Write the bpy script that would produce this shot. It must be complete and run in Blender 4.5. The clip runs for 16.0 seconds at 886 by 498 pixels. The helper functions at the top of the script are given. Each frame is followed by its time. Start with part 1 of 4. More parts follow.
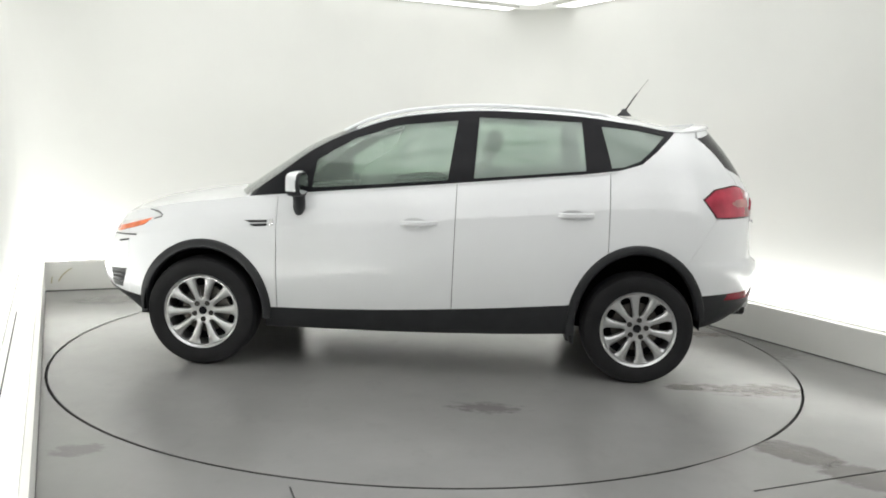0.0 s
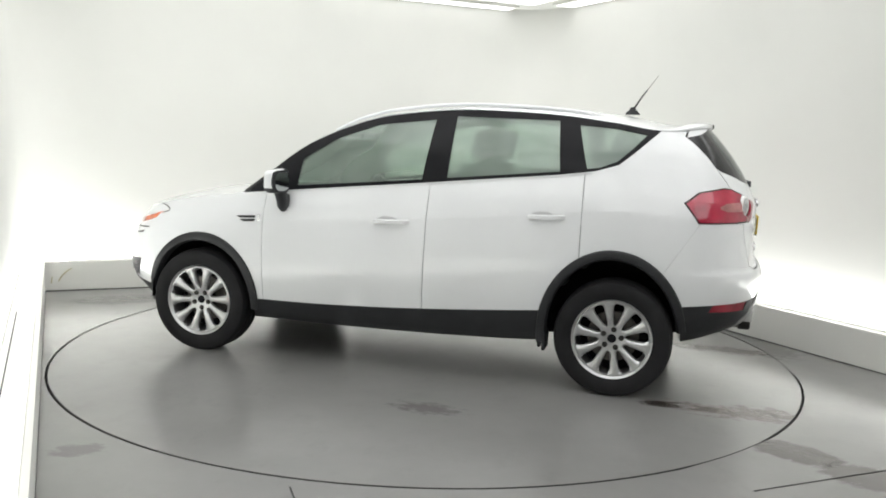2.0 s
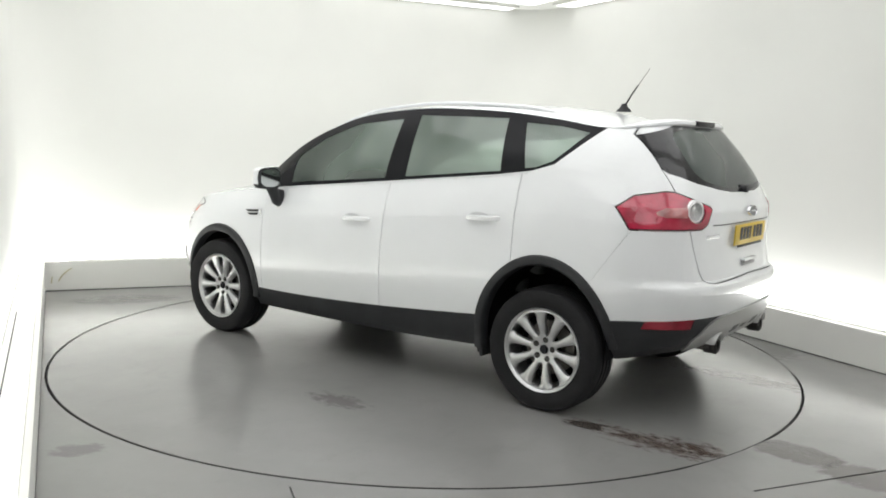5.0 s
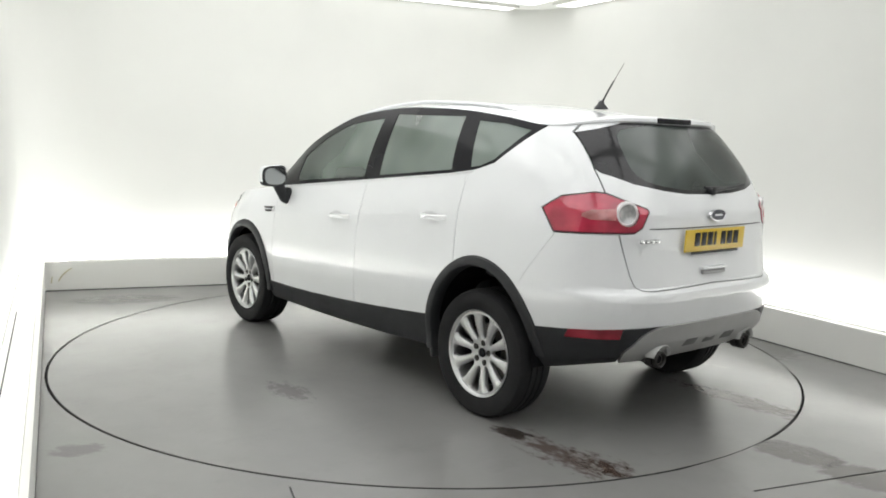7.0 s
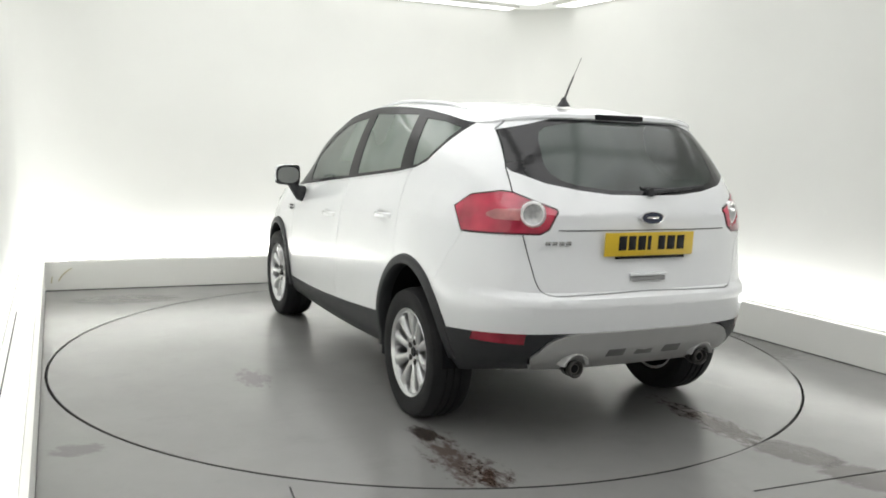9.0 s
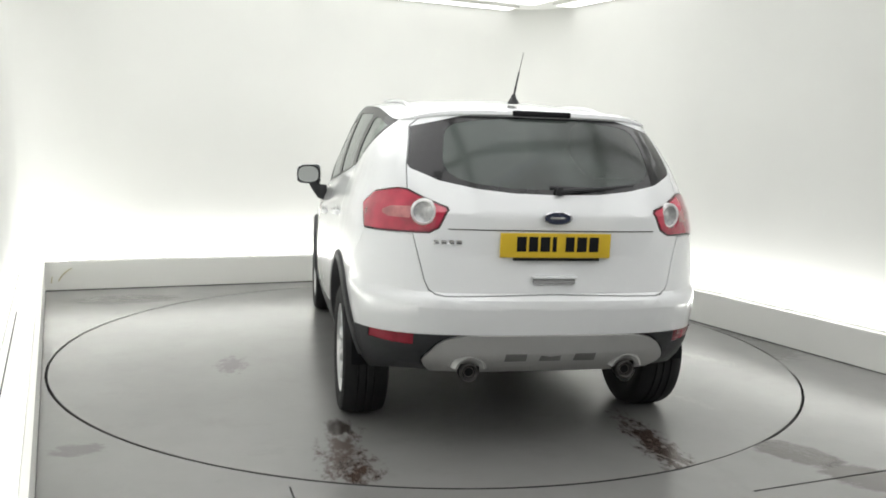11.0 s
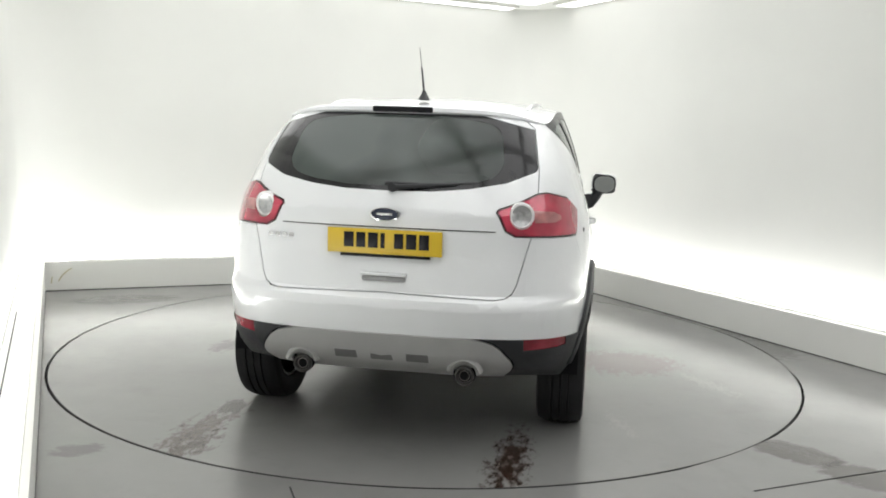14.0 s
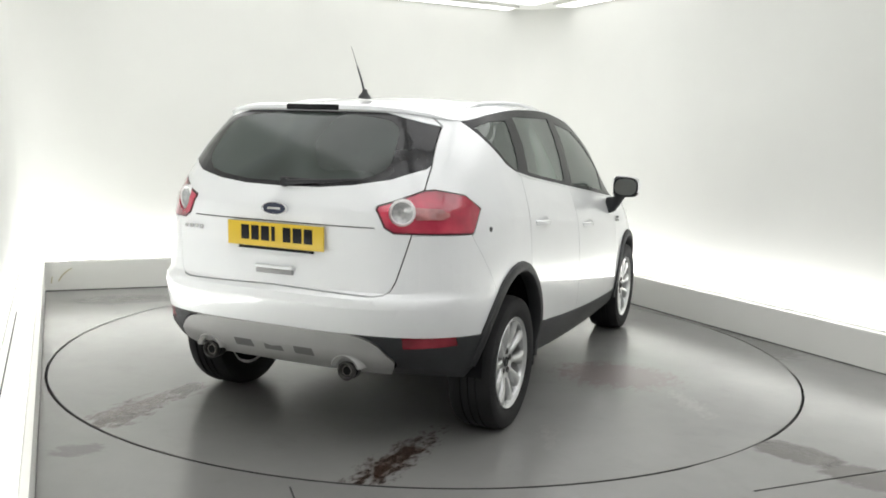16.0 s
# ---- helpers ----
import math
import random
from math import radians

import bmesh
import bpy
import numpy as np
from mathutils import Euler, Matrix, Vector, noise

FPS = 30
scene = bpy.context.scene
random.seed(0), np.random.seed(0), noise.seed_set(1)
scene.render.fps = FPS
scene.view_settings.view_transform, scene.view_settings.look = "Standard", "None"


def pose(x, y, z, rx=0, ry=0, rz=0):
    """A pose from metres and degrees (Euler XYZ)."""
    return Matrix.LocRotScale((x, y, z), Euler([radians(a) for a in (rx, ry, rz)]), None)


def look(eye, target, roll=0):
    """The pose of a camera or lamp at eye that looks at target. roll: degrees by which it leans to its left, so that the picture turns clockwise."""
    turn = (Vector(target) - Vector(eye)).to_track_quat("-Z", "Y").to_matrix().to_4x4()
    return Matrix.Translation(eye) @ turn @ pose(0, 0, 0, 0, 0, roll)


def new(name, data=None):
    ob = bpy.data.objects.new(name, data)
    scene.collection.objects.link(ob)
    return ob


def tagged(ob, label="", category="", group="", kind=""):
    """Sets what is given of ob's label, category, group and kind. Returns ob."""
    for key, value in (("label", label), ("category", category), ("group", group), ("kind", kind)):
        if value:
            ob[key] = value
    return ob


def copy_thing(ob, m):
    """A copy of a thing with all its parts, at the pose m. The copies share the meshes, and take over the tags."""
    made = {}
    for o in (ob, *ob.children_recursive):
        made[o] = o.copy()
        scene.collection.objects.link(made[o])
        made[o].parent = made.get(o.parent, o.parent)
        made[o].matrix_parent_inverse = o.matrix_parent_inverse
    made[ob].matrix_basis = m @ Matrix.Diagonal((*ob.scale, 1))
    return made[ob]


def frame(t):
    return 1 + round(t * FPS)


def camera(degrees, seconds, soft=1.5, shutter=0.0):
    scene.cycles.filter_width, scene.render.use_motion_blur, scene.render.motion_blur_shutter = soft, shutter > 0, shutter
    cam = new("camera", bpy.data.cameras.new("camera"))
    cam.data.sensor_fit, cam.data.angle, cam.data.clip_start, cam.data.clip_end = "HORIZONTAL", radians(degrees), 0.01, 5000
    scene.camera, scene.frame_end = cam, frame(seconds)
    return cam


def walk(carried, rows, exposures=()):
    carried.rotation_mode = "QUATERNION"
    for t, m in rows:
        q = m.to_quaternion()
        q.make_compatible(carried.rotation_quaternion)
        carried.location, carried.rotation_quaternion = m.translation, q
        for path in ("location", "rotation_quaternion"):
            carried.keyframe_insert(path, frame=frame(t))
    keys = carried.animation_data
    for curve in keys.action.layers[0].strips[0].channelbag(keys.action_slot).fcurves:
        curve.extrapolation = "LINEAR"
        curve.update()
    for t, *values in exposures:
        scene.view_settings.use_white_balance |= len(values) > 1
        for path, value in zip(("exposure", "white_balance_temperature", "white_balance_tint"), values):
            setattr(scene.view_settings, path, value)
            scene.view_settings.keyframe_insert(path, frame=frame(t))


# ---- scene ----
TABLE_R = 2.455          # radius of the turntable
EYE = Vector((0.0, -5.83, 1.457))
AHEAD = Vector((0.0138, 0.9915, -0.1297))

# ---- camera: fixed on its mount ----
cam = camera(55.375, 16.0, soft=1.8)
walk(cam, [(0, look(EYE, EYE + AHEAD, 1.956)), (16, look(EYE, EYE + AHEAD, 1.956))])

# ---- light: white studio, glowing ceiling panels and a cove strip behind the skirting ----
world = bpy.data.worlds.new("world")
scene.world = world
world.use_nodes = True
world.node_tree.nodes["Background"].inputs[0].default_value = (0.9, 0.95, 1.0, 1)
world.node_tree.nodes["Background"].inputs[1].default_value = 0.05
scene.view_settings.exposure = -0.3
CEIL_GLOW, COVE_GLOW = 1.45, 8.9     # ceiling radiance; watts per metre of cove strip


# ---- materials ----
def nodes_of(name):
    m = bpy.data.materials.new(name)
    m.use_nodes = True
    return m, m.node_tree.nodes, m.node_tree.links, m.node_tree.nodes["Principled BSDF"]


def surface(name, col, rough=0.5, metal=0.0, coat=0.0, vary=0.06, scale=6.0, fine=90.0, bump=0.0, emit=0.0, spec=0.5):
    """A painted, moulded or cast surface with two scales of variation."""
    m, n, l, p = nodes_of(name)
    tc = n.new("ShaderNodeTexCoord")
    big, small = n.new("ShaderNodeTexNoise"), n.new("ShaderNodeTexNoise")
    big.inputs["Scale"].default_value, small.inputs["Scale"].default_value = scale, fine
    big.inputs["Detail"].default_value = 5
    for t in (big, small):
        l.new(tc.outputs["Object"], t.inputs["Vector"])
    ramp = n.new("ShaderNodeValToRGB")
    ramp.color_ramp.elements[0].position, ramp.color_ramp.elements[1].position = 0.3, 0.7
    ramp.color_ramp.elements[0].color = (*[c * (1 - vary) for c in col], 1)
    ramp.color_ramp.elements[1].color = (*[min(1, c * (1 + vary)) for c in col], 1)
    l.new(big.outputs["Fac"], ramp.inputs["Fac"])
    l.new(ramp.outputs["Color"], p.inputs["Base Color"])
    mr = n.new("ShaderNodeMapRange")
    mr.inputs["To Min"].default_value, mr.inputs["To Max"].default_value = max(0.02, rough * 0.85), min(1, rough * 1.15)
    l.new(small.outputs["Fac"], mr.inputs["Value"])
    l.new(mr.outputs["Result"], p.inputs["Roughness"])
    p.inputs["Metallic"].default_value = metal
    p.inputs["Coat Weight"].default_value = coat
    p.inputs["Coat Roughness"].default_value = 0.04
    p.inputs["Specular IOR Level"].default_value = spec
    if bump:
        b = n.new("ShaderNodeBump")
        b.inputs["Strength"].default_value, b.inputs["Distance"].default_value = bump, 0.002
        l.new(small.outputs["Fac"], b.inputs["Height"])
        l.new(b.outputs["Normal"], p.inputs["Normal"])
    if emit:
        p.inputs["Emission Color"].default_value = (*col, 1)
        p.inputs["Emission Strength"].default_value = emit
    return m


def glass(name, tint, mist_glare, mist_glare_thick, low, high, blur=0.03):
    """Thin tinted pane, mirror by Fresnel, with condensation and painted-in reflections clouding its inner face."""
    m, n, l, p = nodes_of(name)
    out = n["Material Output"]
    tr, gl, mix, fr = (n.new(k) for k in ("ShaderNodeBsdfTransparent", "ShaderNodeBsdfGlossy", "ShaderNodeMixShader", "ShaderNodeFresnel"))
    tr.inputs["Color"].default_value = (*tint, 1)
    gl.inputs["Roughness"].default_value = blur
    fr.inputs["IOR"].default_value = 1.6
    di, tl, fog, wet = (n.new(k) for k in ("ShaderNodeBsdfDiffuse", "ShaderNodeBsdfTranslucent", "ShaderNodeMixShader", "ShaderNodeMixShader"))
    soft, tone = n.new("ShaderNodeTexNoise"), n.new("ShaderNodeValToRGB")
    soft.inputs["Scale"].default_value, soft.inputs["Detail"].default_value = 1.9, 2
    tone.color_ramp.elements[0].position, tone.color_ramp.elements[1].position = 0.38, 0.66
    tone.color_ramp.elements[0].color, tone.color_ramp.elements[1].color = (*mist_glare, 1), (*mist_glare_thick, 1)
    l.new(soft.outputs["Fac"], tone.inputs["Fac"])
    for b in (di, tl):
        l.new(tone.outputs["Color"], b.inputs["Color"])
    l.new(di.outputs[0], fog.inputs[1])
    l.new(tl.outputs[0], fog.inputs[2])
    tc, no, mr = n.new("ShaderNodeTexCoord"), n.new("ShaderNodeTexNoise"), n.new("ShaderNodeMapRange")
    no.inputs["Scale"].default_value, no.inputs["Detail"].default_value = 2.0, 0.5
    l.new(tc.outputs["Object"], no.inputs["Vector"])
    l.new(tc.outputs["Object"], soft.inputs["Vector"])
    l.new(no.outputs["Fac"], mr.inputs["Value"])
    for k, v in (("From Min", 0.36), ("From Max", 0.6), ("To Min", low), ("To Max", high)):
        mr.inputs[k].default_value = v
    l.new(mr.outputs["Result"], wet.inputs[0])
    l.new(tr.outputs[0], wet.inputs[1])
    l.new(fog.outputs[0], wet.inputs[2])
    l.new(fr.outputs["Fac"], mix.inputs[0])
    l.new(wet.outputs[0], mix.inputs[1])
    l.new(gl.outputs[0], mix.inputs[2])
    l.new(mix.outputs[0], out.inputs["Surface"])
    return m


def lens(name, col, rough=0.12, cover=1.0):
    """Coloured lamp plastic under a clear, wet-looking cover: soft cloudy depth and a fine reflector pattern."""
    m, n, l, p = nodes_of(name)
    tc, no, fine, ramp, b = (n.new("ShaderNode" + k) for k in ("TexCoord", "TexNoise", "TexVoronoi", "ValToRGB", "Bump"))
    no.inputs["Scale"].default_value, no.inputs["Detail"].default_value = 7, 2
    fine.inputs["Scale"].default_value = 70
    for t in (no, fine):
        l.new(tc.outputs["Object"], t.inputs["Vector"])
    ramp.color_ramp.elements[0].position, ramp.color_ramp.elements[1].position = 0.32, 0.68
    ramp.color_ramp.elements[0].color = (*[c * 0.62 for c in col], 1)
    ramp.color_ramp.elements[1].color = (*[min(1, c * 1.25 + 0.015) for c in col], 1)
    l.new(no.outputs["Fac"], ramp.inputs["Fac"])
    l.new(ramp.outputs["Color"], p.inputs["Base Color"])
    b.inputs["Strength"].default_value, b.inputs["Distance"].default_value = 0.25, 0.002
    l.new(fine.outputs["Distance"], b.inputs["Height"])
    l.new(b.outputs["Normal"], p.inputs["Normal"])
    p.inputs["Roughness"].default_value = rough
    p.inputs["Coat Weight"].default_value = cover
    p.inputs["Coat IOR"].default_value = 1.65
    p.inputs["Coat Roughness"].default_value = 0.04
    return m


PAINT = surface("white_car_paint", (0.76, 0.775, 0.785), 0.3, coat=1.0, vary=0.015, scale=3, fine=400)
PAINT.node_tree.nodes["Principled BSDF"].inputs["Coat Roughness"].default_value = 0.09
PLASTIC = surface("black_plastic", (0.022, 0.023, 0.025), 0.5, vary=0.2, bump=0.25, fine=500, spec=0.35)
GLOSSY_BLACK = surface("gloss_black_trim", (0.012, 0.012, 0.014), 0.25, vary=0.1, spec=0.16)
RUBBER = surface("tyre_rubber", (0.014, 0.014, 0.015), 0.75, vary=0.25, bump=0.3, fine=200, spec=0.25)
ALLOY = surface("silver_alloy", (0.56, 0.565, 0.57), 0.32, metal=0.88, vary=0.05, fine=200)
CHROME = surface("chrome", (0.75, 0.75, 0.77), 0.08, metal=1.0, vary=0.03)
STEEL = surface("brake_steel", (0.16, 0.15, 0.14), 0.4, metal=0.8, vary=0.2)
DARK_STEEL = surface("dark_steel", (0.05, 0.048, 0.046), 0.45, metal=0.6, vary=0.3)
DARK = surface("dark_underside", (0.008, 0.008, 0.009), 0.9, vary=0.3, spec=0.08)
SKID = surface("silver_skid_plate", (0.38, 0.38, 0.375), 0.38, metal=0.35, vary=0.05, bump=0.1, fine=300)
SLOT = surface("grey_slot", (0.13, 0.13, 0.128), 0.6, vary=0.15)
RED = lens("red_lens", (0.45, 0.012, 0.05))
DEEP_RED = lens("deep_red_lens", (0.26, 0.008, 0.024), 0.25, 0.15)
LAMP_EDGE = surface("maroon_lamp_edge", (0.10, 0.008, 0.02), 0.25, coat=0.8, vary=0.15)
BORDER = surface("black_glass_border", (0.014, 0.014, 0.016), 0.12, vary=0.1, spec=0.5)
CLEAR = surface("clear_lamp_bowl", (0.8, 0.79, 0.79), 0.2, metal=0.0, coat=0.8, vary=0.12, scale=40)
BOWL = surface("grey_lamp_bowl", (0.45, 0.46, 0.46), 0.2, metal=0.3, coat=0.8, vary=0.25, scale=60)
AMBER = lens("amber_lens", (0.85, 0.16, 0.03))
YELLOW = surface("yellow_plate", (0.64, 0.44, 0.025), 0.35, vary=0.03)
CLOTH = surface("grey_seat_cloth", (0.07, 0.075, 0.075), 0.9, vary=0.2, bump=0.4, fine=300)
CABIN = surface("dark_cabin_trim", (0.045, 0.048, 0.05), 0.7, vary=0.2)
HEADLINER = surface("pale_headliner", (0.55, 0.56, 0.54), 0.9, vary=0.05)
SIDE_GLASS = glass("green_tinted_glass", (0.88, 0.95, 0.90), (0.58, 0.72, 0.63), (0.78, 0.9, 0.82), 0.18, 0.44)
# windscreen: the whitish veil stands for white walls reflected in the glass
SCREEN_GLASS = glass("clear_windscreen", (0.85, 0.92, 0.88), (0.8, 0.82, 0.8), (0.82, 0.84, 0.82), 0.3, 0.45)
# rear: dark veil hides the cabin, its paler clouds stand for reflections
REAR_GLASS = glass("privacy_glass", (0.42, 0.49, 0.46), (0.05, 0.062, 0.058), (0.15, 0.18, 0.167), 0.42, 0.8, 0.16)


def wall_paint(name, col, rough):
    return surface(name, col, rough, vary=0.02, scale=1.2, fine=60, bump=0.05, spec=0.15)


WALL = wall_paint("white_wall_paint", (0.685, 0.69, 0.66), 0.85)
SKIRT = wall_paint("skirting_paint", (0.72, 0.72, 0.69), 0.5)
GLOW = surface("light_panel", (1.0, 1.0, 1.0), 0.6, vary=0.0, emit=CEIL_GLOW)
SCUFF = surface("yellow_scuff", (0.45, 0.40, 0.22), 0.8, vary=0.3, scale=60)
GAP = surface("dark_gap", (0.02, 0.02, 0.02), 0.9)


def floor_paint(name, stains):
    """Grey satin floor paint: broad cloudy wear, scuffs, and patches (x, y, rx, ry, colour, strength) in the object's own space."""
    m, n, l, p = nodes_of(name)
    tc = n.new("ShaderNodeTexCoord")

    def noise_tex(scale, detail=6, rough=0.6, stretch=None):
        t = n.new("ShaderNodeTexNoise")
        t.inputs["Scale"].default_value, t.inputs["Detail"].default_value, t.inputs["Roughness"].default_value = scale, detail, rough
        src = tc.outputs["Object"]
        if stretch:
            mp = n.new("ShaderNodeMapping")
            mp.inputs["Scale"].default_value = stretch
            l.new(src, mp.inputs["Vector"])
            src = mp.outputs[0]
        l.new(src, t.inputs["Vector"])
        return t.outputs["Fac"]

    def ramp(fac, a, b, c0, c1):
        r = n.new("ShaderNodeValToRGB")
        r.color_ramp.elements[0].position, r.color_ramp.elements[1].position = a, b
        r.color_ramp.elements[0].color, r.color_ramp.elements[1].color = (*c0, 1), (*c1, 1)
        l.new(fac, r.inputs["Fac"])
        return r.outputs["Color"]

    def mix(fac, a, b):
        x = n.new("ShaderNodeMix")
        x.data_type = "RGBA"
        l.new(fac, x.inputs["Factor"])
        l.new(a, x.inputs["A"])
        if isinstance(b, tuple):
            x.inputs["B"].default_value = (*b, 1)
        else:
            l.new(b, x.inputs["B"])
        return x.outputs["Result"]

    def math_node(op, a, b, clamp=False):
        x = n.new("ShaderNodeMath")
        x.operation, x.use_clamp = op, clamp
        for k, v in enumerate((a, b)):
            if isinstance(v, (int, float)):
                x.inputs[k].default_value = v
            else:
                l.new(v, x.inputs[k])
        return x.outputs[0]

    col = ramp(noise_tex(0.9), 0.25, 0.8, (0.2, 0.2, 0.193), (0.262, 0.261, 0.253))
    smear = ramp(noise_tex(1.5, 5, 0.5, (1, 2.2, 1)), 0.45, 0.85, (0, 0, 0), (1, 1, 1))
    col = mix(math_node("MULTIPLY", smear, 0.35), col, (0.2, 0.199, 0.192))
    dirt = ramp(noise_tex(3.3, 12, 0.72, (1.7, 1, 1)), 0.54, 0.74, (0, 0, 0), (1, 1, 1))
    col = mix(math_node("MULTIPLY", dirt, 0.28), col, (0.155, 0.152, 0.146))
    edge = noise_tex(11, 9, 0.72, (1, 1.8, 1))
    for x, y, rx, ry, turn, tint, strength, *cover in stains:
        mp, g = n.new("ShaderNodeMapping"), n.new("ShaderNodeTexGradient")
        mp.vector_type = "TEXTURE"
        mp.inputs["Location"].default_value = (x, y, 0)
        mp.inputs["Rotation"].default_value = (0, 0, radians(turn))
        mp.inputs["Scale"].default_value = (rx, ry, 1)
        g.gradient_type = "SPHERICAL"
        l.new(tc.outputs["Object"], mp.inputs["Vector"])
        l.new(mp.outputs[0], g.inputs["Vector"])
        mask = math_node("ADD", math_node("MULTIPLY", g.outputs["Fac"], cover[0] if cover else 0.6), math_node("MULTIPLY", math_node("SUBTRACT", edge, 0.5), 1.9))
        mask = math_node("MULTIPLY", math_node("MULTIPLY", math_node("SUBTRACT", mask, 0.2), 3.2, True), math_node("MULTIPLY", g.outputs["Fac"], 3.0, True))
        col = mix(math_node("MULTIPLY", mask, strength), col, tint)
    l.new(col, p.inputs["Base Color"])
    p.inputs["Specular IOR Level"].default_value = 0.75
    mr = n.new("ShaderNodeMapRange")
    mr.inputs["From Min"].default_value, mr.inputs["From Max"].default_value = 0.3, 0.7
    mr.inputs["To Min"].default_value, mr.inputs["To Max"].default_value = 0.2, 0.26
    l.new(noise_tex(2.4, 11, 0.72), mr.inputs["Value"])
    l.new(mr.outputs["Result"], p.inputs["Roughness"])
    b = n.new("ShaderNodeBump")
    b.inputs["Strength"].default_value, b.inputs["Distance"].default_value = 0.12, 0.003
    l.new(noise_tex(30, 4), b.inputs["Height"])
    l.new(b.outputs["Normal"], p.inputs["Normal"])
    return m


FLOOR = floor_paint("grey_floor_paint", [
    (1.80, -1.90, 0.30, 0.17, -42, (0.07, 0.062, 0.058), 0.85, 1.5),
    (2.02, -2.20, 0.30, 0.2, -35, (0.075, 0.066, 0.062), 0.75, 1.3),
    (-1.58, -2.13, 0.17, 0.12, 20, (0.11, 0.11, 0.105), 0.7, 0.9),
    (2.3, 0.4, 0.7, 0.5, -60, (0.11, 0.11, 0.106), 0.6, 1.4),
    (-2.6, 1.3, 0.6, 0.25, 20, (0.12, 0.12, 0.115), 0.5, 1.4)])
TABLE = floor_paint("turntable_paint", [
    (-1.95, 0.76, 0.62, 0.17, -5, (0.06, 0.036, 0.027), 0.8),
    (-2.2, 0.70, 0.3, 0.15, -9, (0.045, 0.024, 0.016), 0.95),
    (-1.95, -0.77, 0.62, 0.15, 0, (0.045, 0.024, 0.017), 0.95),
    (-2.15, -0.76, 0.35, 0.16, 3, (0.04, 0.022, 0.015), 0.95),
    (-0.05, -1.35, 0.45, 0.55, 10, (0.15, 0.10, 0.095), 0.45, 1.0),
    (-0.4, 1.33, 0.3, 0.14, 0, (0.10, 0.098, 0.094), 0.6, 0.8),
    (-1.62, 0.75, 0.16, 0.09, 10, (0.03, 0.022, 0.018), 0.9, 1.1),
    (-0.42, -1.84, 0.45, 0.12, 35, (0.32, 0.31, 0.30), 0.4, 0.6),
    (-1.34, -1.29, 0.3, 0.1, 20, (0.3, 0.29, 0.28), 0.4, 0.5)])


# ---- mesh helpers ----
def mesh_of(name, bm, material, smooth=True):
    me = bpy.data.meshes.new(name)
    bmesh.ops.recalc_face_normals(bm, faces=bm.faces)
    for fc in bm.faces:
        fc.smooth = smooth
    bm.to_mesh(me)
    bm.free()
    me.materials.append(material)
    if smooth:
        me.set_sharp_from_angle(angle=radians(38))
    return me


def part(name, bm, material, parent, label="", smooth=True):
    ob = new(name, mesh_of(name, bm, material, smooth))
    ob.parent = parent
    return tagged(ob, label)


def thing(name, label, category, group="", kind="", m=None):
    ob = new(name)
    if m is not None:
        ob.matrix_basis = m
    return tagged(ob, label, category, group, kind)


def solid(name, bm, material, label, category, kind="", group="", smooth=False):
    return tagged(new(name, mesh_of(name, bm, material, smooth)), label, category, group, kind)


def box(sx, sy, sz, m=Matrix(), bevel=0.0, seg=2):
    bm = bmesh.new()
    bmesh.ops.create_cube(bm, size=1, matrix=Matrix.Diagonal((sx, sy, sz, 1)))
    if bevel:
        bmesh.ops.bevel(bm, geom=bm.edges[:], offset=bevel, segments=seg, affect="EDGES", profile=0.6)
    bmesh.ops.transform(bm, matrix=m, verts=bm.verts)
    return bm


def sheet(sx, sy, z):
    """A flat diffuser film that faces down."""
    bm = bmesh.new()
    bm.faces.new([bm.verts.new((x * sx / 2, y * sy / 2, z)) for x, y in ((-1, -1), (-1, 1), (1, 1), (1, -1))])
    return bm


def join(*bms):
    """Several bmeshes in one."""
    out = bms[0]
    for b in bms[1:]:
        me = bpy.data.meshes.new("tmp")
        b.to_mesh(me)
        out.from_mesh(me)
        bpy.data.meshes.remove(me)
        b.free()
    return out


def lathe(profile, steps=64, axis="Y", closed=False):
    """Turns a profile of (radius, along) about an axis."""
    bm = bmesh.new()
    rings = []
    for k in range(steps):
        a = 2 * math.pi * k / steps
        c, s = math.cos(a), math.sin(a)
        rings.append([bm.verts.new((r * c, h, r * s) if axis == "Y" else (r * c, r * s, h)) for r, h in profile])
    cnt = len(profile)
    for k in range(steps):
        a, b = rings[k], rings[(k + 1) % steps]
        for i in range(cnt if closed else cnt - 1):
            j = (i + 1) % cnt
            bm.faces.new((a[i], b[i], b[j], a[j]))
    bmesh.ops.remove_doubles(bm, verts=bm.verts, dist=1e-5)
    return bm


def tube(points, radius, seg=10, taper=1.0):
    """A round bar along points."""
    bm = bmesh.new()
    pts = [Vector(p) for p in points]
    rings = []
    for i, p in enumerate(pts):
        d = (pts[min(i + 1, len(pts) - 1)] - pts[max(i - 1, 0)]).normalized()
        u = d.cross(Vector((0, 0, 1)) if abs(d.z) < 0.9 else Vector((0, 1, 0))).normalized()
        v = d.cross(u)
        r = radius * (1 + (taper - 1) * i / (len(pts) - 1))
        rings.append([bm.verts.new(p + r * (math.cos(2 * math.pi * k / seg) * u + math.sin(2 * math.pi * k / seg) * v)) for k in range(seg)])
    for a, b in zip(rings, rings[1:]):
        for k in range(seg):
            bm.faces.new((a[k], a[(k + 1) % seg], b[(k + 1) % seg], b[k]))
    bm.faces.new(rings[0][::-1])
    bm.faces.new(rings[-1])
    return bm


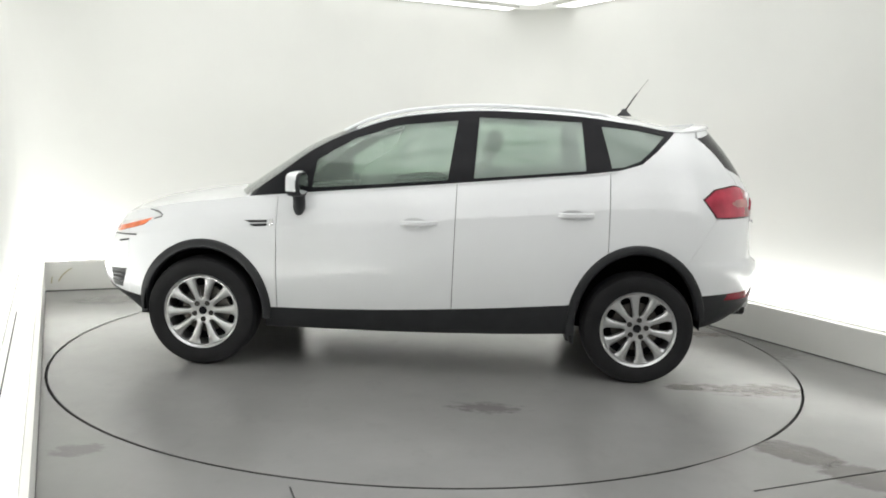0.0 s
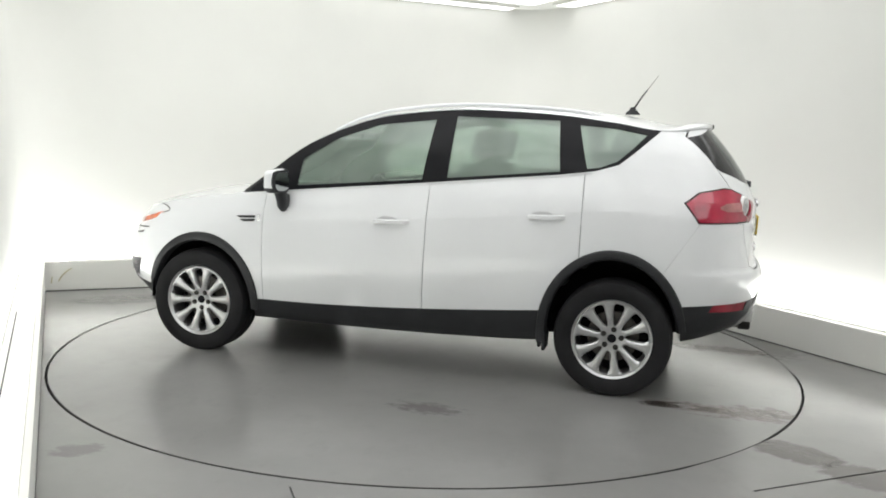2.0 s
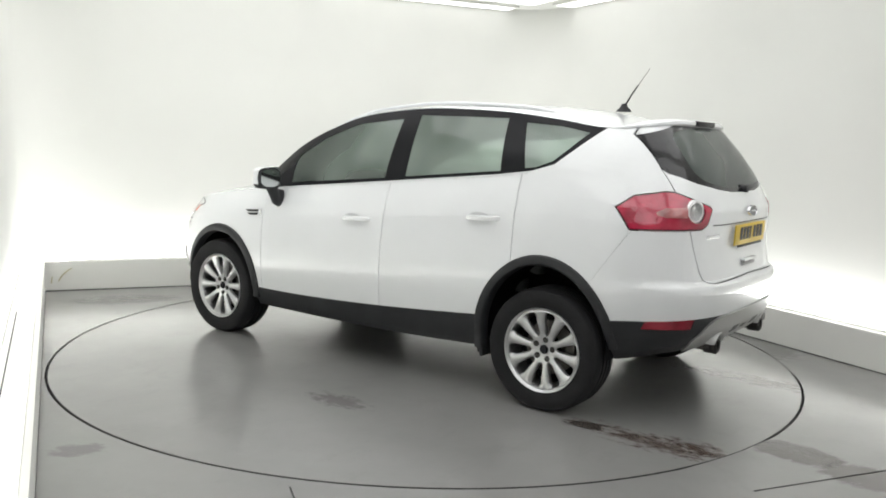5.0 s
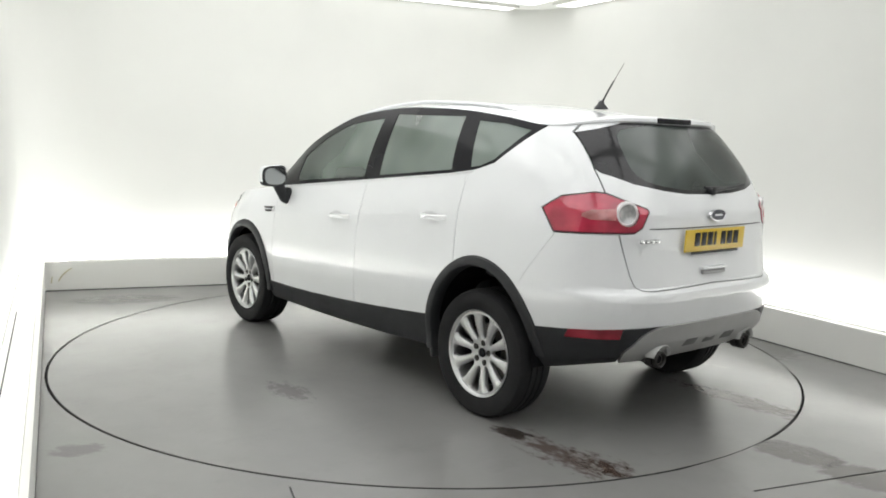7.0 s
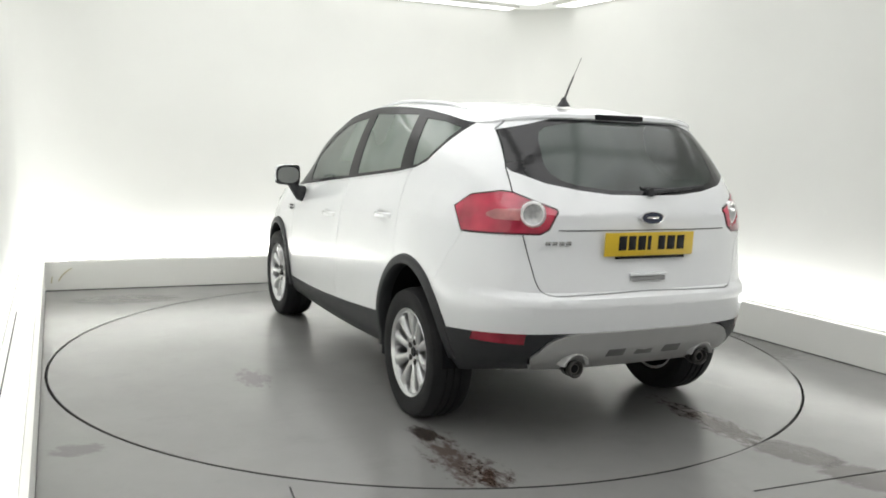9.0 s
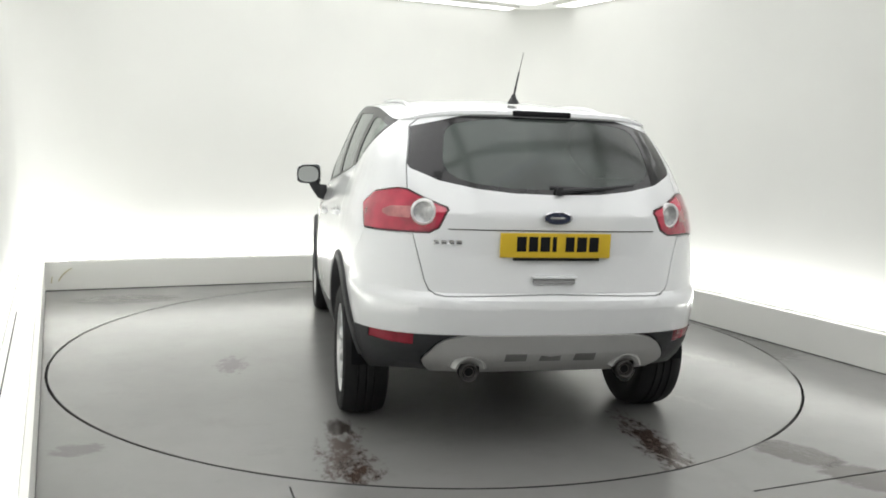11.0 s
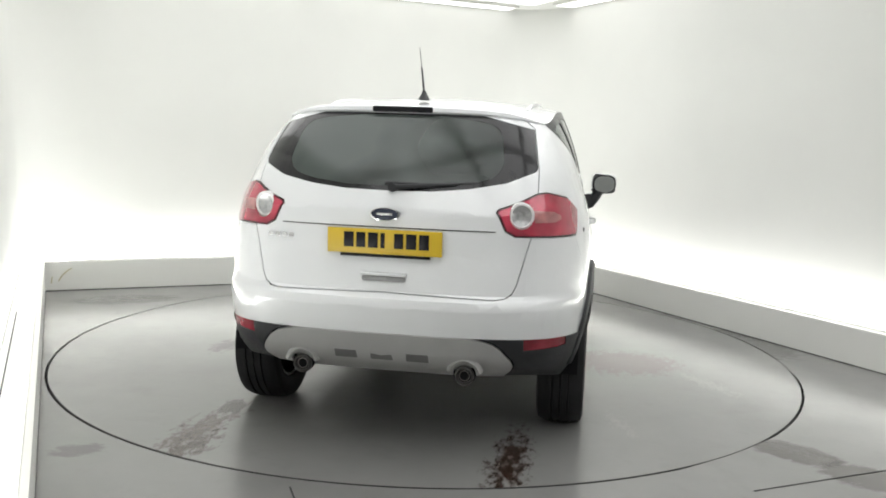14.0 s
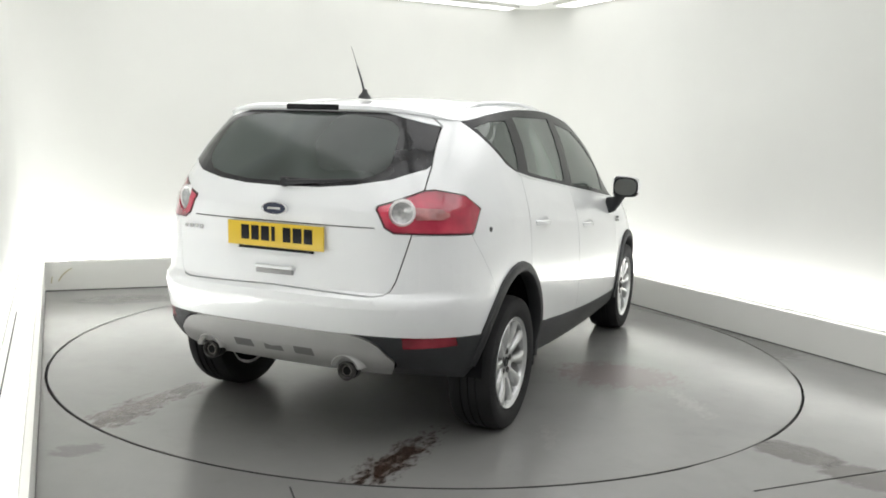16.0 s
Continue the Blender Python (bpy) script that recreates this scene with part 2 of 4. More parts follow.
def plate(outline, depth, m=Matrix(), bevel=0.0):
    """A flat outline in the local x-y plane, thickened along z."""
    bm = bmesh.new()
    low, high = [bm.verts.new((x, y, 0)) for x, y in outline], [bm.verts.new((x, y, depth)) for x, y in outline]
    bm.faces.new(low[::-1])
    top = bm.faces.new(high)
    for i in range(len(outline)):
        j = (i + 1) % len(outline)
        bm.faces.new((low[i], low[j], high[j], high[i]))
    if bevel:
        bmesh.ops.bevel(bm, geom=list(top.edges), offset=bevel, segments=2, affect="EDGES")
    bmesh.ops.transform(bm, matrix=m, verts=bm.verts)
    return bm


def sweep(sections, closed=False):
    """A skin over a run of equal, closed cross-sections."""
    bm = bmesh.new()
    rows = [[bm.verts.new(p) for p in s] for s in sections]
    cnt = len(rows[0])
    for a, b in zip(rows, rows[1:]):
        for i in range(cnt):
            j = (i + 1) % cnt
            bm.faces.new((a[i], a[j], b[j], b[i]))
    bm.faces.new(rows[0])
    bm.faces.new(rows[-1][::-1])
    return bm


def curve_at(xs, ys, x):
    """A smooth curve through (xs, ys), xs rising."""
    xs, ys = np.array(xs, float), np.array(ys, float)
    d = np.gradient(ys, xs)
    x = min(max(x, xs[0]), xs[-1])
    i = int(min(max(np.searchsorted(xs, x) - 1, 0), len(xs) - 2))
    h = xs[i + 1] - xs[i]
    t = (x - xs[i]) / h
    return float((2 * t ** 3 - 3 * t ** 2 + 1) * ys[i] + (t ** 3 - 2 * t ** 2 + t) * h * d[i] + (3 * t ** 2 - 2 * t ** 3) * ys[i + 1] + (t ** 3 - t ** 2) * h * d[i + 1])


# ---- the studio: floor, turntable, skirting with cove, white walls, ceiling ----
# plan corners of the room along the foot of the skirting
CORNERS = [Vector((-0.62, -4.69)), Vector((-3.397, 1.551)), Vector((1.03, 3.42)), Vector((4.9, -3.93))]
BACK = [Vector((5.4, -8.2)), Vector((-2.6, -8.2)), Vector((-2.6, -5.4))]
CEIL_Z, SKIRT_H, COVE_D = 2.86, 0.262, 0.16


def offset_line(pts, d):
    """The open line moved outward (to the left of its run) by d, mitred."""
    out = []
    for i, p in enumerate(pts):
        ds = [(pts[k + 1] - pts[k]).normalized() for k in (i - 1, i) if 0 <= k < len(pts) - 1]
        ns = [Vector((-e.y, e.x)) for e in ds]
        nn = sum(ns, Vector((0, 0))).normalized()
        out.append(p + nn * (d / nn.dot(ns[0])))
    return out


def rounded(pts, r, seg=10):
    """The open line with its inner corners rounded."""
    out = [pts[0]]
    for a, b, c in zip(pts, pts[1:], pts[2:]):
        u, v = (a - b).normalized(), (c - b).normalized()
        p, q = b + u * r, b + v * r
        for k in range(seg + 1):
            t = k / seg
            out.append(p * (1 - t) ** 2 + b * 2 * t * (1 - t) + q * t ** 2)
    return out + [pts[-1]]


def strip(line, z0, z1, thick, side=1):
    """An upright band along a line, thick outward."""
    far = offset_line(line, thick * side)
    bm = bmesh.new()
    rows = [[bm.verts.new((p.x, p.y, z)) for p in pts] for pts, z in ((line, z0), (line, z1), (far, z1), (far, z0))]
    for a, b in zip(rows, rows[1:] + rows[:1]):
        for i in range(len(line) - 1):
            bm.faces.new((a[i], a[i + 1], b[i + 1], b[i]))
    for i in (0, -1):
        bm.faces.new([r[i] for r in rows])
    return bm


def luminous_panel(c, turn, sx, sy, label):
    t = thing("ceiling_light", label, "ceiling light", "ceiling lights", m=Matrix.Translation((c.x, c.y, CEIL_Z)) @ turn)
    rails = (((sx, 0.03, 0.02), (0, sy / 2, -0.01)), ((sx, 0.03, 0.02), (0, -sy / 2, -0.01)), ((0.03, sy - 0.03, 0.02), (sx / 2, 0, -0.01)), ((0.03, sy - 0.03, 0.02), (-sx / 2, 0, -0.01)))
    part("frame", join(*[box(*d, Matrix.Translation(o)) for d, o in rails]), WALL, t, smooth=False)
    part("diffuser", sheet(sx - 0.035, sy - 0.035, -0.024), GLOW, t, "glowing white diffuser", smooth=False)


def build_studio():
    bm = bmesh.new()
    seg = 128
    inner = [bm.verts.new((TABLE_R * math.cos(2 * math.pi * k / seg), TABLE_R * math.sin(2 * math.pi * k / seg), 0)) for k in range(seg)]
    outer = [bm.verts.new((13 * math.cos(2 * math.pi * k / seg), 13 * math.sin(2 * math.pi * k / seg), 0)) for k in range(seg)]
    pit = [bm.verts.new((v.co.x, v.co.y, -0.08)) for v in inner]
    for k in range(seg):
        j = (k + 1) % seg
        bm.faces.new((inner[k], outer[k], outer[j], inner[j]))
        bm.faces.new((pit[k], inner[k], inner[j], pit[j]))
    solid("floor", bm, FLOOR, "grey painted concrete floor with scuffs and dark stains", "floor", "structure")
    bm = bmesh.new()
    bmesh.ops.create_circle(bm, cap_ends=True, segments=64, radius=TABLE_R + 0.05, matrix=Matrix.Translation((0, 0, -0.08)))
    solid("turntable_pit", bm, GAP, "dark pit under the turntable", "floor", "structure")
    # stretches of the gap closed by a grey filling
    for a0, a1 in ((-63, -42), (-13, 5)):
        sec = []
        for k in range(25):
            a = radians(a0 + (a1 - a0) * k / 24)
            w = 0.0125 * min(1, min(k, 24 - k) / 7 + 0.05)
            c, d = math.cos(a), math.sin(a)
            sec.append([((TABLE_R + 0.001 - r) * c, (TABLE_R + 0.001 - r) * d, z) for r, z in ((0, -0.0015), (w, -0.0015), (w, -0.03), (0, -0.03))])
        solid("gap_filling", sweep(sec), FLOOR, "grey filling in the turntable gap", "dirt", "structure")
    # saw-cut joints in the fixed floor
    for a, b in (((-0.555, -2.475), (-0.40, -2.95)), ((1.42, -2.38), (2.55, -1.94))):
        a, b = Vector(a), Vector(b)
        d = b - a
        m = Matrix.Translation((*((a + b) / 2), 0.001)) @ Matrix.Rotation(math.atan2(d.y, d.x), 4, "Z")
        solid("floor_joint", box(d.length, 0.007, 0.002, m), GAP, "thin dark joint cut in the grey floor", "joint", "structure")

    solid("baseboard", strip(CORNERS, 0, SKIRT_H, 0.03), SKIRT, "off-white boxed skirting hiding the cove light", "skirting", "structure")
    solid("cove_light", strip(offset_line(CORNERS, 0.035), 0.15, 0.235, 0.154), SKIRT, "white light strip hidden behind the skirting", "light", "structure")
    # dark bead drawing the contact shade where skirting meets floor
    solid("skirting_contact_shade", strip(offset_line(CORNERS, -0.004), 0.0, 0.007, 0.0035), surface("contact_shade", (0.07, 0.068, 0.064), 0.8, vary=0.5, scale=4), "dark bead drawing the contact shade along the foot of the skirting", "trim", "structure")
    trough = offset_line(CORNERS, 0.10)
    for a, b in zip(trough, trough[1:]):
        d = b - a
        data = bpy.data.lights.new("cove_strip_lamp", "AREA")
        data.shape, data.size, data.size_y = "RECTANGLE", d.length - 0.06, 0.12
        data.energy, data.color = COVE_GLOW * d.length, (1.0, 1.0, 0.985)
        lamp = new("cove_strip_lamp", data)
        lamp.matrix_basis = Matrix.Translation((*((a + b) / 2), 0.245)) @ Matrix.Rotation(math.atan2(d.y, d.x), 4, "Z") @ Matrix.Rotation(math.pi, 4, "X")
    run = CORNERS[0] - CORNERS[1]
    lip = [CORNERS[1] + run * 0.72, CORNERS[1] + run * 0.305]
    solid("cove_lip", strip(offset_line(lip, 0.142), 0.2455, 0.249, 0.007), GAP, "thin edge of the light trough behind the skirting", "trim", "structure")
    along_back = (CORNERS[2] - CORNERS[1]).normalized()
    for k, (d0, z0, d1, z1) in enumerate(((0.05, 0.07, 0.06, 0.13), (0.11, 0.09, 0.17, 0.17), (0.15, 0.15, 0.22, 0.20))):
        a, b = (CORNERS[1] + along_back * d for d in (d0, d1))
        solid("scuff_mark", tube([(a.x, a.y, z0), ((a.x + b.x) / 2, (a.y + b.y) / 2, z0 * 0.4 + z1 * 0.6), (b.x, b.y, z1)], 0.006, 6, 0.5), SCUFF, "faint yellowish scuff on the skirting", "mark", "structure")
    wall_line = rounded(offset_line(CORNERS, COVE_D + 0.03), 0.62, 16)
    bm = strip(wall_line, 0, CEIL_Z, 0.08)
    solid("wall_cyclorama", bm, WALL, "seamless white studio wall with curved corners", "wall", "structure", smooth=True)
    ends = offset_line(CORNERS, COVE_D + 0.03)
    loop = [ends[-1], *BACK, ends[0]]
    solid("wall_entrance", strip(loop, 0, CEIL_Z, 0.1), WALL, "plain white wall on the entrance side", "wall", "structure")
    bm = bmesh.new()
    bmesh.ops.create_circle(bm, cap_ends=True, segments=48, radius=12.5, matrix=Matrix.Translation((0, 0, CEIL_Z)))
    bmesh.ops.solidify(bm, geom=bm.faces[:], thickness=-0.08)
    solid("ceiling", bm, WALL, "white studio ceiling", "ceiling", "structure")
    # luminous panels in the ceiling
    u = (CORNERS[2] - CORNERS[1]).normalized()
    turn = Matrix.Rotation(math.atan2(u.y, u.x), 4, "Z")
    v = Vector((-u.y, u.x))
    for i in range(3):
        for j in range(4):
            luminous_panel(CORNERS[1] + u * (0.24 + 0.69 + 1.5 * i) - v * (0.3 + 1.15 + 2.42 * j), turn, 1.38, 2.3, "white rectangular luminous ceiling panel in the studio")
    # narrow strips along the tops of the two far walls, stopping short of the curved corner
    for a, b, starts in ((CORNERS[1], CORNERS[2], (0.2, 2.4)), (CORNERS[2], CORNERS[3], (0.42, 2.62))):
        w = (b - a).normalized()
        for d in starts:
            luminous_panel(a + w * (d + 1.08) + Vector((-w.y, w.x)) * 0.05, Matrix.Rotation(math.atan2(w.x, -w.y), 4, "Z"), 0.24, 2.15, "narrow white luminous ceiling strip beside the wall")


build_studio()

# ---- the turntable ----
table = thing("turntable", "round grey painted turntable with dirty tyre marks", "turntable")
bm = bmesh.new()
bmesh.ops.create_circle(bm, cap_ends=True, segments=128, radius=TABLE_R - 0.017)
ext = bmesh.ops.extrude_face_region(bm, geom=bm.faces[:])
bmesh.ops.translate(bm, vec=(0, 0, -0.05), verts=[v for v in ext["geom"] if isinstance(v, bmesh.types.BMVert)])
part("deck", bm, TABLE, table, smooth=False)
part("edge_band", lathe([(TABLE_R - 0.0165, -0.05), (TABLE_R - 0.0165, -0.001), (TABLE_R - 0.012, -0.004), (TABLE_R - 0.012, -0.05)], 128, "Z", True), GAP, table, "dark steel edge band")

# ---- the car: x forward, y to its left, z up, the wheelbase's middle at the origin ----
AXLE_X, HUB_Z, TYRE_R = 1.352, 0.338, 0.342
car = thing("car", "white five-door SUV with black wheel-arch cladding on the turntable", "car")
BELT = ((-2.2, -1.75, -1.2, -0.99, -0.15, 1.06, 1.7, 2.0, 2.2), (1.205, 1.25, 1.30, 1.272, 1.182, 1.062, 0.965, 0.88, 0.74))
CLAD = ((-2.2, -1.75, -0.9, 0.9, 1.75, 2.2), (0.588, 0.56, 0.474, 0.388, 0.41, 0.46))
FOOT = ((-2.2, -1.98, -1.73, -0.9, 0.9, 1.73, 1.9, 2.2), (0.385, 0.392, 0.345, 0.288, 0.262, 0.28, 0.36, 0.42))
ROOF_EDGE = ((-1.82, -1.60, -1.28, -1.0, -0.68, -0.34, -0.09, 0.19, 0.45, 0.68, 0.9, 1.09), (1.585, 1.545, 1.585, 1.618, 1.636, 1.638, 1.618, 1.575, 1.485, 1.372, 1.21, 1.068))
ROOF_HALF = ((-1.1, -0.7, -0.2, 0.3, 0.7, 1.09), (0.68, 0.69, 0.69, 0.70, 0.735, 0.785))
# rings from the sill up: share of the way, half width, rear end, front end
RINGS = [("foot", 0.0, 0.86, -2.04, 2.06), ("foot", 0.22, 0.88, -2.105, 2.1), ("foot", 0.55, 0.90, -2.15, 2.13), ("clad", 0.0, 0.918, -2.17, 2.16),
         ("clad", 0.11, 0.926, -2.184, 2.19), ("clad", 0.2, 0.9292, -2.192, 2.195), ("clad", 0.255, 0.93, -2.183, 2.2), ("clad", 0.30, 0.9302, -2.146, 2.2), ("clad", 0.42, 0.928, -2.134, 2.19),
         ("clad", 0.58, 0.918, -2.125, 2.18), ("clad", 0.72, 0.905, -2.13, 2.15), ("clad", 0.86, 0.876, -2.13, 2.12), ("clad", 1.0, 0.838, -2.09, 2.06)]
NR, NS, NF, NG = 18, 34, 14, 8
XR, XF = -1.1, 1.09


def corner(a, c, end, w, n):
    """A point of a rounded end of the plan, a from 0 (middle) to a right angle (flank)."""
    return c + (end - c) * max(math.cos(a), 0) ** (2 / n), w * max(math.sin(a), 0) ** (2 / n)


def plan_points(w, rear, front, nr=3.7, nf=3.0):
    pts = [corner(math.pi / 2 * k / NR, XR, rear, w * 0.985, nr) for k in range(NR)]
    pts += [(XR + (XF - XR) * k / NS, w * (1 - 0.015 * (1 - 2 * k / NS) ** 2)) for k in range(NS + 1)]
    return pts + [corner(math.pi / 2 * (1 - k / NF), XF, front, w * 0.985, nf) for k in range(1, NF + 1)]


def ring_points(kind, share, w, rear, front):
    out = []
    for x, y in plan_points(w, rear, front):
        lo, mid, hi = curve_at(*FOOT, x), curve_at(*CLAD, x), curve_at(*BELT, x)
        out.append((x, y, lo + (mid - lo) * share if kind == "foot" else mid + (hi - mid) * share))
    return out


def roof_ring():
    pts = [corner(math.pi / 2 * k / NR, XR, -1.82, 0.68, 3.7) for k in range(NR)]
    pts += [(XR + (XF - XR) * k / NS, curve_at(*ROOF_HALF, XR + (XF - XR) * k / NS)) for k in range(NS + 1)]
    return [(x, y, curve_at(*ROOF_EDGE, x)) for x, y in pts]


def half_shell():
    """Lower body and greenhouse of the left half as one surface; returns it and the faces of the lower cladding by themselves."""
    rings = [ring_points(*r) for r in RINGS]
    low, up = bmesh.new(), bmesh.new()

    def grid(bm, rows):
        vs = [[bm.verts.new(p) for p in r] for r in rows]
        for a, b in zip(vs, vs[1:]):
            for i in range(len(a) - 1):
                bm.faces.new((a[i], a[i + 1], b[i + 1], b[i]))

    grid(low, rings[:4])
    grid(up, rings[3:])
    belt, top = rings[-1], roof_ring()
    rows = []
    for k in range(NG + 1):
        s = k / NG
        row = []
        for i, t in enumerate(top):
            b = Vector(belt[i])
            t = Vector(t)
            p = b.lerp(t, s)
            a = math.pi / 2 * min(i / NR, 1)
            bulge = 0.034 * 4 * s * (1 - s) * min(1, (t.z - b.z) / 0.3)
            p += Vector((-math.cos(a) * bulge * 0.7, math.sin(a) * bulge * 0.55, 0))
            row.append(p)
        rows.append(row)
    grid(up, rows)
    for bm in (low, up):
        bmesh.ops.remove_doubles(bm, verts=bm.verts, dist=0.0004)
        for v in bm.verts:
            if v.co.y < 1e-4:
                v.co.y = 0
    return low, up


def edge_planes(poly, along):
    """The planes through the edges of a convex outline, along a direction, facing outward."""
    along = Vector(along)
    mid = sum((Vector(p) for p in poly), Vector()) / len(poly)
    out = []
    for a, b in zip(poly, poly[1:] + poly[:1]):
        a, b = Vector(a), Vector(b)
        nrm = (b - a).cross(along).normalized()
        if nrm.dot(mid - a) > 0:
            nrm = -nrm
        out.append((a, nrm))
    return out


def bisect(bm, co, no, clear=False):
    bmesh.ops.bisect_plane(bm, geom=bm.verts[:] + bm.edges[:] + bm.faces[:], dist=1e-5, plane_co=co, plane_no=no, clear_outer=clear)


def clip(src, poly, along, inset=0.0, ahead=None):
    """The piece of a surface inside an outline. ahead: (point, normal) that bounds it in depth."""
    bm = src.copy()
    if ahead:
        bisect(bm, *ahead, True)
    for co, no in edge_planes(poly, along):
        bisect(bm, co - no * inset, no, True)
    return bm


def cut_out(bm, poly, along, grow=0.0, ahead=None):
    """Takes the piece inside an outline out of a surface."""
    planes = [(co + no * grow, no) for co, no in edge_planes(poly, along)]
    if ahead:
        planes.append(ahead)
    for co, no in planes:
        bmesh.ops.bisect_plane(bm, geom=bm.verts[:] + bm.edges[:] + bm.faces[:], dist=1e-5, plane_co=co, plane_no=no)
    gone = [fc for fc in bm.faces if all((fc.calc_center_median() - co).dot(no) < 1e-6 for co, no in planes)]
    bmesh.ops.delete(bm, geom=gone, context="FACES")
    return bm


def thicken(bm, t=0.012, proud=0.0):
    bmesh.ops.recalc_face_normals(bm, faces=bm.faces)
    bm.normal_update()
    mid = [fc for fc in bm.faces]
    score = sum(fc.normal.dot(fc.calc_center_median() - Vector((0, 0, 0.8))) * fc.calc_area() for fc in mid)
    if score < 0:
        bmesh.ops.reverse_faces(bm, faces=bm.faces)
    bm.normal_update()
    if proud:
        for v in bm.verts:
            v.co += v.normal * proud
    bmesh.ops.solidify(bm, geom=bm.faces[:], thickness=t)
    return bm


def mirrored(bm):
    out = bm.copy()
    for v in out.verts:
        v.co.y = -v.co.y
    bmesh.ops.reverse_faces(out, faces=out.faces)
    return out


def both(bm):
    """A left half and its mirror image, welded in the middle."""
    out = join(bm, mirrored(bm))
    bmesh.ops.remove_doubles(out, verts=out.verts, dist=0.0005)
    return out


def pair(name, bm, material, parent, label="", t=0.012, proud=0.0):
    """Left and right parts of one shape."""
    other = mirrored(bm)
    return part(name, thicken(bm, t, proud), material, parent, label), part(name, thicken(other, t, proud), material, parent, label)


def ellipse(cx, cz, rx, rz, steps=28):
    return [(cx + rx * math.cos(2 * math.pi * k / steps), 0, cz + rz * math.sin(2 * math.pi * k / steps)) for k in range(steps)]


def xz(*pts):
    return [(x, 0, z) for x, z in pts]


def yz(*pts):
    return [(0, y, z) for y, z in pts]


Y, X = (0, 1, 0), (1, 0, 0)
AHEAD_REAR = (Vector((-1.45, 0, 0)), Vector((1, 0, 0)))
ARCHES = [ellipse(1.338, 0.345, 0.395, 0.42), ellipse(-1.338, 0.35, 0.395, 0.46)]
DLO = xz((1.075, 1.066), (-0.15, 1.186), (-0.99, 1.272), (-1.2, 1.302), (-1.33, 1.342), (-1.42, 1.42), (-1.553, 1.548), (-1.3, 1.75), (0.3, 1.75), (1.0, 1.3))
PANES = [xz((0.68, 1.13), (-0.155, 1.205), (-0.205, 1.572), (0.17, 1.533), (0.44, 1.44), (0.66, 1.305)),
         xz((-0.315, 1.222), (-0.995, 1.29), (-0.965, 1.588), (-0.335, 1.598)),
         xz((-1.085, 1.565), (-1.15, 1.312), (-1.22, 1.32), (-1.32, 1.36), (-1.39, 1.425), (-1.475, 1.518), (-1.3, 1.55))]
TAILGATE = yz((-0.2, 0.772), (0.50, 0.758), (0.543, 0.764), (0.572, 0.782), (0.590, 0.822), (0.645, 1.04), (0.661, 1.2), (0.655, 1.33), (0.617, 1.515), (0.4, 1.7), (-0.2, 1.7))
BACKLIGHT = yz((-0.2, 1.214), (0.2, 1.222), (0.36, 1.238), (0.52, 1.268), (0.641, 1.318), (0.651, 1.337), (0.6145, 1.512), (0.37, 1.572), (0.15, 1.59), (-0.2, 1.59))
BACK_PANE = yz((-0.2, 1.236), (0.2, 1.243), (0.36, 1.262), (0.44, 1.282), (0.482, 1.31), (0.499, 1.345), (0.498, 1.38), (0.482, 1.47), (0.465, 1.505), (0.43, 1.53), (0.36, 1.545), (0.2, 1.562), (-0.2, 1.566))
DIAG = Vector((1, -1, 0)).normalized()


def diag(*pts):
    """Outline points (run along the rear corner, height), seen along the diagonal."""
    e = Vector((1, 1, 0)).normalized()
    return [tuple(e * (s / math.sqrt(2)) + Vector((0, 0, z))) for s, z in pts]


LAMP = diag((-0.872, 1.143), (-0.955, 1.03), (-1.50, 1.036), (-1.555, 1.06), (-1.60, 1.14), (-1.585, 1.155), (-1.30, 1.225), (-1.22, 1.23), (-1.0, 1.205))
LAMP_BACK = (Vector((-1.0, 0, 0)), Vector((1, 0, 0)))


